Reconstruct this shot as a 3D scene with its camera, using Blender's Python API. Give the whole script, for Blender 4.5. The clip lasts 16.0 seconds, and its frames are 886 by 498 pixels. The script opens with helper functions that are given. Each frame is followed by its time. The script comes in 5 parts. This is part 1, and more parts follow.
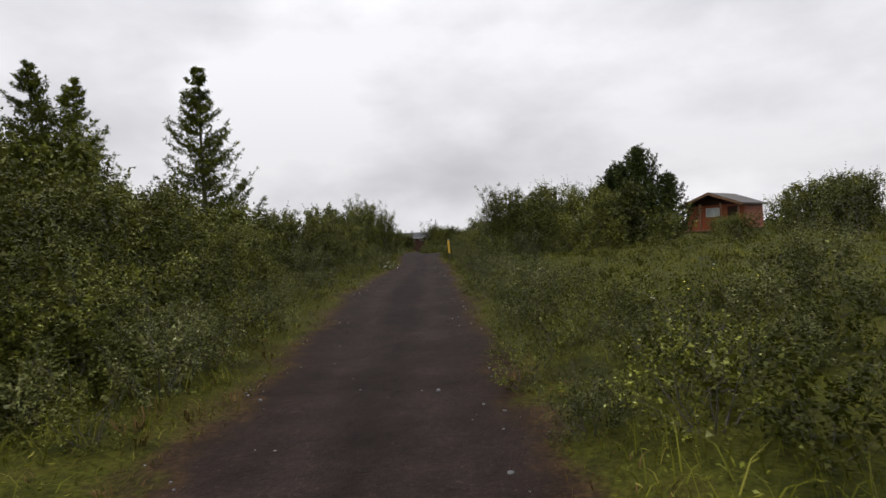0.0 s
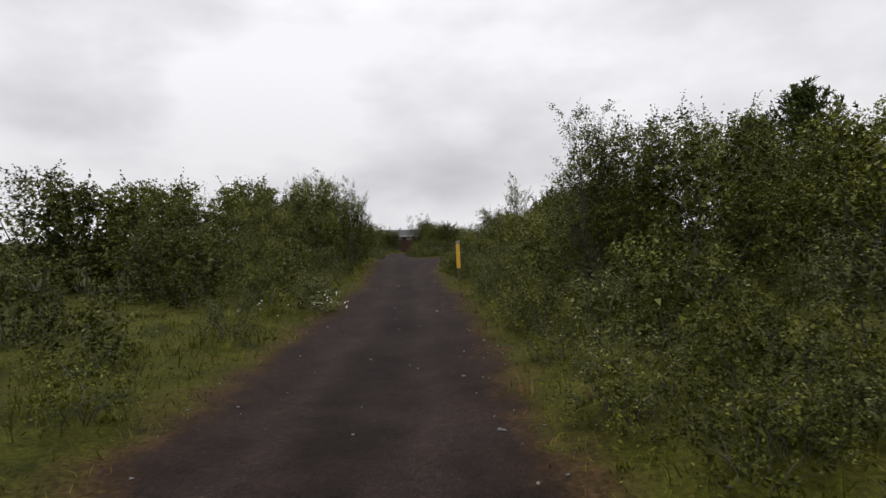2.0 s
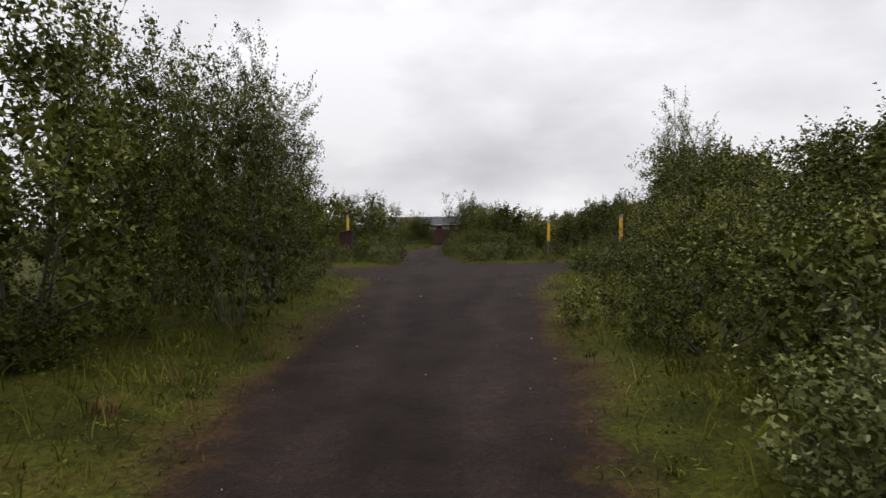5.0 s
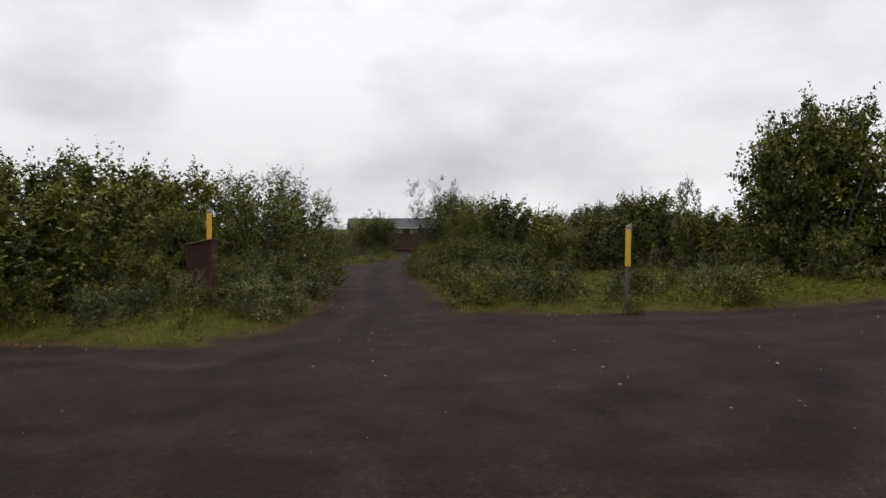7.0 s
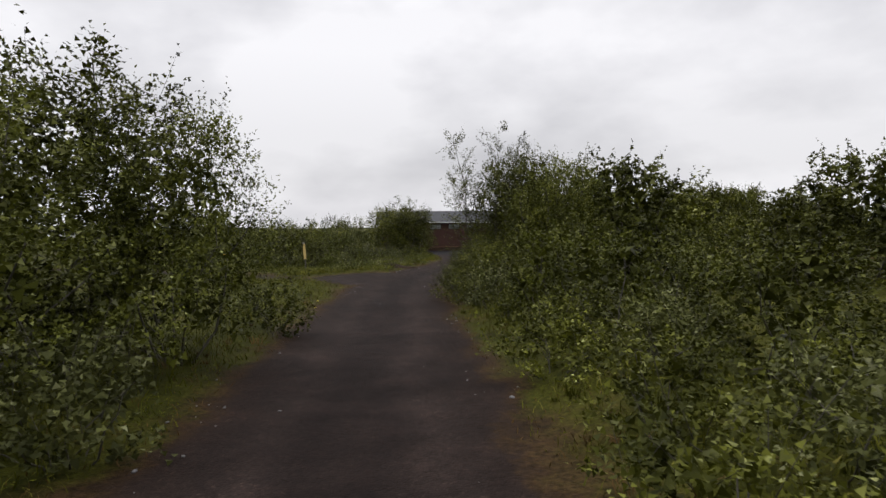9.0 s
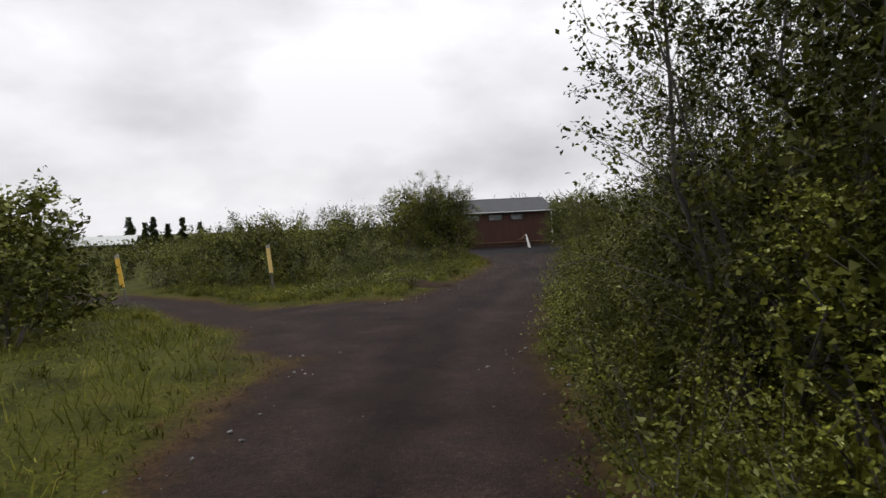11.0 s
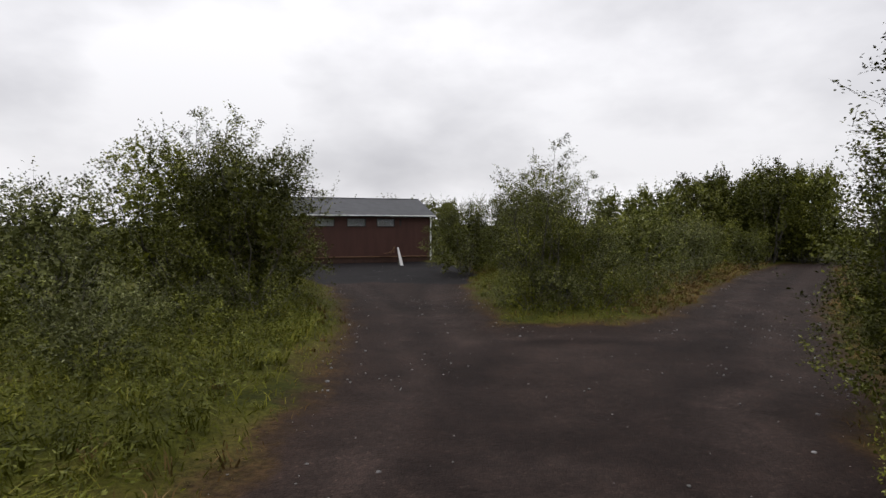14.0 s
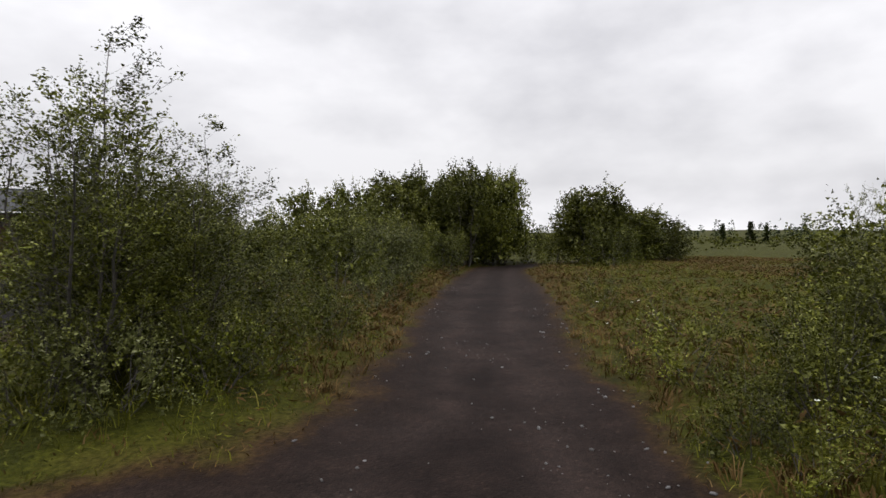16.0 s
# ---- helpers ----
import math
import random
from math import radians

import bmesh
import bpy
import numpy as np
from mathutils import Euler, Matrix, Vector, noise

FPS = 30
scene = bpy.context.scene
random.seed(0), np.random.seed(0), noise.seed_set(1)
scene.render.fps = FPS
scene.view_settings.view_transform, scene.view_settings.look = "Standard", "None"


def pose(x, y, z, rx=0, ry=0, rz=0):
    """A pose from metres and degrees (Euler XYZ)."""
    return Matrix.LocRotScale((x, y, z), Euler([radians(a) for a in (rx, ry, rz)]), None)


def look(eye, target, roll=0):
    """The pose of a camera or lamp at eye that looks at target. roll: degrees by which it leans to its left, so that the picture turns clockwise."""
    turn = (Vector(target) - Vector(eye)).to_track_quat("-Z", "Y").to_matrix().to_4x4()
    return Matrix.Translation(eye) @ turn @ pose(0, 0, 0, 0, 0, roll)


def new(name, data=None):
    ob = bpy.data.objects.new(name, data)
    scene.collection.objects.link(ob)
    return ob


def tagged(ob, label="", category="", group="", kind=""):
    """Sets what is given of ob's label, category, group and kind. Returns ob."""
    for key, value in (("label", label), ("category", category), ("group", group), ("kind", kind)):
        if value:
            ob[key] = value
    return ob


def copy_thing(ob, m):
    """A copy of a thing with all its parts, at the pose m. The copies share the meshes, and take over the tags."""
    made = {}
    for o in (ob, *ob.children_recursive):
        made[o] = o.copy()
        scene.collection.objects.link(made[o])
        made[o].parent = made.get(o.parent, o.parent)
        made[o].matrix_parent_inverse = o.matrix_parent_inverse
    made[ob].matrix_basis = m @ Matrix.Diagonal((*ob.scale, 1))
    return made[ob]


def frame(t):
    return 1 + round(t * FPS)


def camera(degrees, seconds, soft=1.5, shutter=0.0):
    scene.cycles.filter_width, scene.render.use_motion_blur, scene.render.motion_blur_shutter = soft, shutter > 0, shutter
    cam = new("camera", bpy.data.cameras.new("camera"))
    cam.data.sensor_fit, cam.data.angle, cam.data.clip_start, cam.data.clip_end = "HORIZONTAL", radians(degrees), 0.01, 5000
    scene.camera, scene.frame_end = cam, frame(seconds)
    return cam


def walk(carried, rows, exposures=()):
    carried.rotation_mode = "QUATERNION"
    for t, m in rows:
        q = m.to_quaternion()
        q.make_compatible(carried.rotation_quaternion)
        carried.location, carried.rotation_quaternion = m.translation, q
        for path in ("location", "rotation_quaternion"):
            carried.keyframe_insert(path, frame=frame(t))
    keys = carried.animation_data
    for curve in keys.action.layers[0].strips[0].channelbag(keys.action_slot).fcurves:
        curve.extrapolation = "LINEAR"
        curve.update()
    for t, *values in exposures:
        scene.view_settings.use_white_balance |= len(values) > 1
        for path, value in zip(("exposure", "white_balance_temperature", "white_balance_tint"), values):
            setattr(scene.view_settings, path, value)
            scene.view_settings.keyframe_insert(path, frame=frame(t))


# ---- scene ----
# seconds, x, y, z, heading to the left, tilt up, lean to the left
DRIVE = [
    (0, 0.003, -0.009, 1.502, 0.03, -1.02, -3.16),
    (0.5, -0.151, 4.553, 1.496, 0.66, -2.55, -2.32),
    (1, -0.327, 9.124, 1.510, 0.63, -2.02, -1.67),
    (1.5, -0.464, 13.527, 1.558, -0.13, -1.73, -1.76),
    (2, -0.510, 17.587, 1.608, -1.13, -1.18, -1.41),
    (2.5, -0.536, 21.306, 1.613, -1.01, -1.24, -0.59),
    (3, -0.629, 25.008, 1.586, -0.45, -2.62, -0.18),
    (3.5, -0.753, 28.651, 1.553, -0.06, -1.69, 0.15),
    (4, -0.899, 32.234, 1.514, 0.42, -2.56, 0.46),
    (4.5, -1.082, 35.895, 1.534, 1.62, -2.16, -0.73),
    (5, -1.322, 39.612, 1.584, 2.41, -2.16, -0.73),
    (5.5, -1.552, 43.325, 1.645, 2.18, -2.16, -0.73),
    (6, -1.704, 46.972, 1.695, 0.98, -2.16, -0.73),
    (6.5, -1.764, 50.496, 1.719, -0.44, -2.02, 0.45),
    (7, -1.765, 53.835, 1.695, -0.63, -1.92, -0.29),
    (7.5, -1.805, 56.927, 1.644, -0.51, -2.36, 0.15),
    (8, -1.874, 59.744, 1.580, 0.56, -2.33, -0.71),
    (8.5, -2.067, 62.704, 1.499, 1.98, -3.38, -0.33),
    (9, -2.299, 65.771, 1.418, 3.21, -2.16, -0.73),
    (9.5, -2.590, 68.861, 1.337, 4.31, -2.16, -0.73),
    (10, -2.924, 71.926, 1.260, 5.19, -2.16, -0.73),
    (10.5, -3.284, 74.947, 1.185, 5.83, -2.16, -0.73),
    (11, -3.658, 77.908, 1.114, 6.32, -2.44, -2.76),
    (11.5, -4.012, 80.738, 1.047, 6.42, -3.03, -2.09),
    (12, -4.295, 83.259, 1.013, 5.68, -2.92, -1.36),
    (12.5, -4.409, 85.388, 1.023, 4.07, -2.24, -2.05),
    (13, -4.450, 87.239, 1.037, 0.89, -2.52, -1.02),
    (13.5, -4.282, 89.186, 1.044, -2.94, -2.86, -0.34),
    (14, -4.028, 91.066, 1.040, -7.48, -1.95, 0.09),
    (14.5, -3.471, 92.911, 1.049, -14.08, -2.60, -0.63),
    (15, -2.661, 94.373, 1.050, -21.74, -2.49, -0.17),
    (15.5, -1.773, 95.291, 1.013, -28.33, -2.30, -0.28),
    (16, -1.044, 96.175, 0.988, -35.47, -1.55, 0.11),
]


def eye_pose(x, y, z, heading, tilt, lean):
    a, b = radians(heading), radians(tilt)
    way = Vector((-math.sin(a) * math.cos(b), math.cos(a) * math.cos(b), math.sin(b)))
    return look((x, y, z), Vector((x, y, z)) + 10 * way, lean)


cam = camera(74.0, 16.0, soft=1.5, shutter=0.04)
walk(cam, [(t, eye_pose(*row)) for t, *row in DRIVE], [(0, 0.0), (4, 0.03), (6.4, 0.10), (7.2, 0.02), (8.5, 0.0), (10.8, 0.10), (16, 0.10)])

# ---- world and sun: an overcast sky, brighter towards the horizon ahead ----
world = bpy.data.worlds.new("overcast_sky")
scene.world = world
world.use_nodes = True
wn, wl = world.node_tree.nodes, world.node_tree.links
wn.clear()
w_out, w_bg = wn.new("ShaderNodeOutputWorld"), wn.new("ShaderNodeBackground")
w_sky = wn.new("ShaderNodeTexSky")
w_sky.sky_type, w_sky.sun_disc = "NISHITA", False
w_sky.sun_elevation, w_sky.sun_rotation = radians(70), radians(-63)
w_sky.air_density, w_sky.dust_density = 1.0, 3.0
w_tc, w_map = wn.new("ShaderNodeTexCoord"), wn.new("ShaderNodeMapping")
w_map.inputs["Scale"].default_value = (1.0, 1.0, 2.0)
w_n1, w_n2 = wn.new("ShaderNodeTexNoise"), wn.new("ShaderNodeTexNoise")
w_n1.inputs["Scale"].default_value, w_n1.inputs["Detail"].default_value = 2.1, 5
w_n1.inputs["Roughness"].default_value = 0.5
w_n2.inputs["Scale"].default_value, w_n2.inputs["Detail"].default_value = 5.5, 6
w_ramp = wn.new("ShaderNodeValToRGB")
w_ramp.color_ramp.elements[0].position, w_ramp.color_ramp.elements[0].color = 0.33, (0.66, 0.655, 0.685, 1)
w_ramp.color_ramp.elements[1].position, w_ramp.color_ramp.elements[1].color = 0.555, (0.985, 0.975, 0.995, 1)
w_sum = wn.new("ShaderNodeMix")
w_sum.data_type = "FLOAT"
w_sum.inputs["Factor"].default_value = 0.34
w_mix = wn.new("ShaderNodeMix")
w_mix.data_type = "RGBA"
w_mix.inputs["Factor"].default_value = 0.94
w_gain = wn.new("ShaderNodeMix")
w_gain.data_type, w_gain.blend_type = "RGBA", "MULTIPLY"
w_gain.inputs["Factor"].default_value = 1.0
w_gain.inputs["B"].default_value = (0.09, 0.09, 0.09, 1)
wl.new(w_tc.outputs["Generated"], w_map.inputs["Vector"])
wl.new(w_map.outputs["Vector"], w_n1.inputs["Vector"])
wl.new(w_map.outputs["Vector"], w_n2.inputs["Vector"])
wl.new(w_n1.outputs["Fac"], w_sum.inputs["A"])
wl.new(w_n2.outputs["Fac"], w_sum.inputs["B"])
wl.new(w_sum.outputs["Result"], w_ramp.inputs["Fac"])
wl.new(w_sky.outputs["Color"], w_gain.inputs["A"])
wl.new(w_gain.outputs["Result"], w_mix.inputs["A"])
wl.new(w_ramp.outputs["Color"], w_mix.inputs["B"])
w_belt, w_tone = wn.new("ShaderNodeValToRGB"), wn.new("ShaderNodeMix")
while len(w_belt.color_ramp.elements) < 5:
    w_belt.color_ramp.elements.new(0.5)
for e, (p_, c_) in zip(w_belt.color_ramp.elements, ((0.0, 1.0), (0.04, 1.0), (0.085, 0.87), (0.16, 0.90), (0.28, 1.0))):
    e.position, e.color = p_, (c_, c_, c_ * 1.01, 1)
w_tone.data_type, w_tone.blend_type = "RGBA", "MULTIPLY"
w_tone.inputs["Factor"].default_value = 1.0
wl.new(w_mix.outputs["Result"], w_tone.inputs["A"])
wl.new(w_belt.outputs["Color"], w_tone.inputs["B"])
wl.new(w_tone.outputs["Result"], w_bg.inputs["Color"])
# an overcast sky is brightest overhead
w_sep, w_up = wn.new("ShaderNodeSeparateXYZ"), wn.new("ShaderNodeMapRange")
w_up.inputs["From Min"].default_value, w_up.inputs["From Max"].default_value = 0.34, 1.0
w_up.inputs["To Min"].default_value, w_up.inputs["To Max"].default_value = 1.0, 2.6
wl.new(w_tc.outputs["Generated"], w_sep.inputs["Vector"])
wl.new(w_sep.outputs["Z"], w_up.inputs["Value"])
wl.new(w_sep.outputs["Z"], w_belt.inputs["Fac"])
wl.new(w_up.outputs["Result"], w_bg.inputs["Strength"])
wl.new(w_bg.outputs["Background"], w_out.inputs["Surface"])

sun = new("sun", bpy.data.lights.new("sun", "SUN"))
sun.data.energy, sun.data.angle, sun.data.color = 1.05, radians(50), (1.0, 0.98, 0.94)
sun.matrix_world = look((0, 0, 50), (16, -8, 0))

# ---- materials ----


def material(name, rough=0.8, metal=0.0):
    m = bpy.data.materials.new(name)
    m.use_nodes = True
    b = m.node_tree.nodes["Principled BSDF"]
    b.inputs["Roughness"].default_value, b.inputs["Metallic"].default_value = rough, metal
    return m, m.node_tree.nodes, m.node_tree.links, b


def noise_tex(nt, links, scale, detail=4, rough=0.55, coord="Object", stretch=None):
    tc, n = nt.new("ShaderNodeTexCoord"), nt.new("ShaderNodeTexNoise")
    n.inputs["Scale"].default_value, n.inputs["Detail"].default_value = scale, detail
    n.inputs["Roughness"].default_value = rough
    if stretch:
        mp = nt.new("ShaderNodeMapping")
        mp.inputs["Scale"].default_value = stretch
        links.new(tc.outputs[coord], mp.inputs["Vector"])
        links.new(mp.outputs["Vector"], n.inputs["Vector"])
    else:
        links.new(tc.outputs[coord], n.inputs["Vector"])
    return n.outputs["Fac"]


def ramp(nt, links, fac, stops):
    r = nt.new("ShaderNodeValToRGB")
    while len(r.color_ramp.elements) < len(stops):
        r.color_ramp.elements.new(0.5)
    for e, (pos, col) in zip(r.color_ramp.elements, stops):
        e.position, e.color = pos, (*col, 1)
    links.new(fac, r.inputs["Fac"])
    return r.outputs["Color"]


def blend(nt, links, fac, a, b, mode="MIX"):
    m = nt.new("ShaderNodeMix")
    m.data_type, m.blend_type = "RGBA", mode
    for key, v in (("Factor", fac), ("A", a), ("B", b)):
        if isinstance(v, (int, float)):
            m.inputs[key].default_value = v
        elif isinstance(v, tuple):
            m.inputs[key].default_value = (*v, 1)
        else:
            links.new(v, m.inputs[key])
    return m.outputs["Result"]


def bump(nt, links, bsdf, height, strength, distance):
    b = nt.new("ShaderNodeBump")
    b.inputs["Strength"].default_value, b.inputs["Distance"].default_value = strength, distance
    links.new(height, b.inputs["Height"])
    links.new(b.outputs["Normal"], bsdf.inputs["Normal"])


def between(a, b, f):
    return tuple(p + (q - p) * f for p, q in zip(a, b))


def leaf_material(name, dark, light, tip, through_part=0.3, rough=0.5):
    m, nt, ln, b = material(name, rough)
    g, info = nt.new("ShaderNodeNewGeometry"), nt.new("ShaderNodeObjectInfo")
    # colour by leaf; the few palest stand in for glints of light
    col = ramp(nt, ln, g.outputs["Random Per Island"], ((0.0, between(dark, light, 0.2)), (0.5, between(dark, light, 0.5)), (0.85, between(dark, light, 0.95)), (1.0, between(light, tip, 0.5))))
    # clump-sized noise darkens the leaf colour, painting in shade between lit clumps
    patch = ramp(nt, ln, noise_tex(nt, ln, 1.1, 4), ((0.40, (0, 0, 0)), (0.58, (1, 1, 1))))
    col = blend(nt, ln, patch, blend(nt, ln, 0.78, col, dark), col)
    hsv = nt.new("ShaderNodeHueSaturation")
    mr = nt.new("ShaderNodeMapRange")
    mr.inputs["To Min"].default_value, mr.inputs["To Max"].default_value = 0.66, 1.50
    ln.new(info.outputs["Random"], mr.inputs["Value"])
    ln.new(mr.outputs["Result"], hsv.inputs["Value"])
    ln.new(col, hsv.inputs["Color"])
    ln.new(hsv.outputs["Color"], b.inputs["Base Color"])
    b.inputs["Specular IOR Level"].default_value = 0.06
    tr, mx = nt.new("ShaderNodeBsdfTranslucent"), nt.new("ShaderNodeMixShader")
    mx.inputs["Fac"].default_value = 0.4 * through_part
    ln.new(hsv.outputs["Color"], tr.inputs["Color"])
    ln.new(b.outputs["BSDF"], mx.inputs[1])
    ln.new(tr.outputs["BSDF"], mx.inputs[2])
    ln.new(mx.outputs["Shader"], nt["Material Output"].inputs["Surface"])
    return m


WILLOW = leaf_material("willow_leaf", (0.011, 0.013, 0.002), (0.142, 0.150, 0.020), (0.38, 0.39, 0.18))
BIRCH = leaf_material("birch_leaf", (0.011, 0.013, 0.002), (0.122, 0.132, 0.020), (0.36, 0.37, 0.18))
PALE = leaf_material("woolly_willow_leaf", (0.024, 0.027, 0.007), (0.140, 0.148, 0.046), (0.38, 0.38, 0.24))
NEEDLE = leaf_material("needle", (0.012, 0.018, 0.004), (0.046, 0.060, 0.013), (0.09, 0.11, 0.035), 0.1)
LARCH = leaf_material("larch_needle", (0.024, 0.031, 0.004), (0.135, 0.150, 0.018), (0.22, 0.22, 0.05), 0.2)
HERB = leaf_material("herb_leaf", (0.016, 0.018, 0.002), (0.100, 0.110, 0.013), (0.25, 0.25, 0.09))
GRASS = leaf_material("grass_blade", (0.034, 0.037, 0.004), (0.112, 0.112, 0.012), (0.21, 0.17, 0.05), 0.3, 0.6)
DRY = leaf_material("dry_grass_blade", (0.062, 0.036, 0.012), (0.135, 0.084, 0.030), (0.22, 0.165, 0.08), 0.2, 0.7)

BARK, nt, ln, bs = material("grey_bark", 0.85)
ln.new(ramp(nt, ln, noise_tex(nt, ln, 9, 5, stretch=(1, 1, 0.25)), ((0.35, (0.022, 0.019, 0.015)), (0.68, (0.085, 0.075, 0.062)))), bs.inputs["Base Color"])
bump(nt, ln, bs, noise_tex(nt, ln, 30, 4), 0.5, 0.01)

# the lane and its verges share one surface: dark gravel, worn wheel lines, a brown rim, mossy soil
LAND, nt, ln, bs = material("gravel_and_soil", 0.85)
attr = nt.new("ShaderNodeAttribute")
attr.attribute_name = "edge"


def added(nt, links, a, b, gain):
    m = nt.new("ShaderNodeMath")
    m.operation = "MULTIPLY_ADD"
    links.new(b, m.inputs[0])
    m.inputs[1].default_value = gain
    links.new(a, m.inputs[2])
    return m.outputs["Value"]


def spread(nt, links, v, lo, hi):
    m = nt.new("ShaderNodeMapRange")
    m.inputs["From Min"].default_value, m.inputs["From Max"].default_value = lo, hi
    links.new(v, m.inputs["Value"])
    return m.outputs["Result"]


gap_ = added(nt, ln, added(nt, ln, attr.outputs["Fac"], noise_tex(nt, ln, 2.2, 4), 0.7), noise_tex(nt, ln, 13, 3), 0.35)
big = ramp(nt, ln, noise_tex(nt, ln, 0.7, 5, 0.6), ((0.3, (0.0124, 0.0091, 0.0080)), (0.7, (0.0222, 0.0166, 0.0148))))
lines_ = ramp(nt, ln, spread(nt, ln, added(nt, ln, attr.outputs["Fac"], noise_tex(nt, ln, 0.5, 3), 0.5), -1.6, 0.4),
              ((0.0, (1.0, 0.96, 0.94)), (0.25, (0.72, 0.69, 0.69)), (0.45, (1.22, 1.19, 1.18)), (0.62, (0.95, 0.92, 0.9)), (0.85, (1.0, 0.9, 0.82)), (1.0, (1.15, 1.0, 0.86))))
damp = ramp(nt, ln, noise_tex(nt, ln, 2.4, 6, 0.65), ((0.32, (0.72, 0.70, 0.70)), (0.5, (1.0, 0.99, 0.98)), (0.68, (1.28, 1.22, 1.18))))
big = blend(nt, ln, 1.0, blend(nt, ln, 1.0, big, damp, "MULTIPLY"), lines_, "MULTIPLY")
crumb = ramp(nt, ln, noise_tex(nt, ln, 17, 5, 0.7), ((0.35, (0.78, 0.77, 0.76)), (0.65, (1.2, 1.18, 1.16))))
big = blend(nt, ln, 1.0, big, crumb, "MULTIPLY")
pebble = nt.new("ShaderNodeTexVoronoi")
pebble.inputs["Scale"].default_value = 62
p_tc, p_sep = nt.new("ShaderNodeTexCoord"), nt.new("ShaderNodeSeparateColor")
ln.new(p_tc.outputs["Object"], pebble.inputs["Vector"])
ln.new(pebble.outputs["Color"], p_sep.inputs["Color"])
grit = ramp(nt, ln, p_sep.outputs["Red"], ((0.0, (0.74, 0.74, 0.74)), (0.75, (1.08, 1.05, 1.05)), (0.95, (1.2, 1.17, 1.15)), (1.0, (1.9, 1.85, 1.8))))
gravel = blend(nt, ln, 1.0, big, grit, "MULTIPLY")
s1 = ramp(nt, ln, noise_tex(nt, ln, 1.3, 5), ((0.35, (0.019, 0.021, 0.003)), (0.52, (0.040, 0.042, 0.005)), (0.66, (0.050, 0.047, 0.008)), (0.78, (0.046, 0.031, 0.009))))
s2 = ramp(nt, ln, noise_tex(nt, ln, 22, 4), ((0.35, (0.5, 0.5, 0.5)), (0.7, (1.3, 1.3, 1.3))))
soil = blend(nt, ln, 1.0, s1, s2, "MULTIPLY")
rim = ramp(nt, ln, noise_tex(nt, ln, 3.0, 4), ((0.3, (0.018, 0.011, 0.006)), (0.7, (0.046, 0.027, 0.012))))
rim = blend(nt, ln, 1.0, rim, s2, "MULTIPLY")
straw = blend(nt, ln, 1.0, ramp(nt, ln, noise_tex(nt, ln, 5.0, 4), ((0.3, (0.030, 0.018, 0.007)), (0.7, (0.070, 0.046, 0.016)))), s2, "MULTIPLY")
dry_ = blend(nt, ln, 1.0, ramp(nt, ln, noise_tex(nt, ln, 0.45, 4), ((0.46, (0, 0, 0)), (0.58, (1, 1, 1)))), ramp(nt, ln, gap_, ((0.4, (1, 1, 1)), (1.0, (0, 0, 0)))), "MULTIPLY")
soil = blend(nt, ln, dry_, soil, straw)
col = blend(nt, ln, spread(nt, ln, gap_, 0.22, 0.44), gravel, rim)
col = blend(nt, ln, spread(nt, ln, gap_, 0.42, 0.68), col, soil)
ln.new(col, bs.inputs["Base Color"])
bs.inputs["Specular IOR Level"].default_value = 0.05
bump(nt, ln, bs, added(nt, ln, noise_tex(nt, ln, 9, 6, 0.7), pebble.outputs["Distance"], -0.5), 0.55, 0.03)


def plain(name, stops, scale, rough, metal=0.0, relief=0.0, stretch=None, fine=60, gloss=0.25):
    m, nt, ln, b = material(name, rough, metal)
    b.inputs["Specular IOR Level"].default_value = gloss
    ln.new(ramp(nt, ln, noise_tex(nt, ln, scale, 5, stretch=stretch), stops), b.inputs["Base Color"])
    if relief:
        bump(nt, ln, b, noise_tex(nt, ln, fine, 3, stretch=stretch), 0.5, relief)
    return m


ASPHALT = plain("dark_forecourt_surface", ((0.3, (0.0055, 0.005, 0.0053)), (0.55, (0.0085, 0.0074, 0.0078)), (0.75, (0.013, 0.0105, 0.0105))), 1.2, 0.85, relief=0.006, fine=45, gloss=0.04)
LIGHT_STONE = plain("light_stone", ((0.3, (0.05, 0.048, 0.047)), (0.7, (0.15, 0.147, 0.145))), 7, 0.8, relief=0.01)
STONE = plain("pale_stone", ((0.3, (0.05, 0.047, 0.047)), (0.7, (0.20, 0.195, 0.195))), 7, 0.8, relief=0.01)
YELLOW = plain("yellow_marker_plastic", ((0.3, (0.52, 0.31, 0.035)), (0.75, (0.64, 0.40, 0.055))), 5, 0.45)
PALE_YELLOW = plain("faded_marker_plastic", ((0.3, (0.47, 0.33, 0.11)), (0.75, (0.60, 0.45, 0.18))), 5, 0.5)
GREY_FOIL = plain("grey_reflector_foil", ((0.3, (0.16, 0.15, 0.13)), (0.7, (0.27, 0.25, 0.225))), 14, 0.35)
STAKE = plain("weathered_grey_stake", ((0.3, (0.055, 0.050, 0.042)), (0.7, (0.12, 0.11, 0.095))), 12, 0.7, relief=0.004, stretch=(1, 1, 0.1))
SCREW = plain("rusty_screw", ((0.3, (0.10, 0.05, 0.025)), (0.7, (0.2, 0.12, 0.07))), 60, 0.6, 0.6)
RED_WALL = plain("dark_red_board_wall", ((0.25, (0.032, 0.0130, 0.0092)), (0.6, (0.045, 0.0180, 0.0128)), (0.8, (0.050, 0.0225, 0.0165))), 3.0, 0.7, relief=0.006, stretch=(1, 1, 0.15))
PLINTH = plain("brown_plinth_board", ((0.3, (0.022, 0.011, 0.0075)), (0.7, (0.045, 0.022, 0.014))), 4, 0.8, relief=0.006)
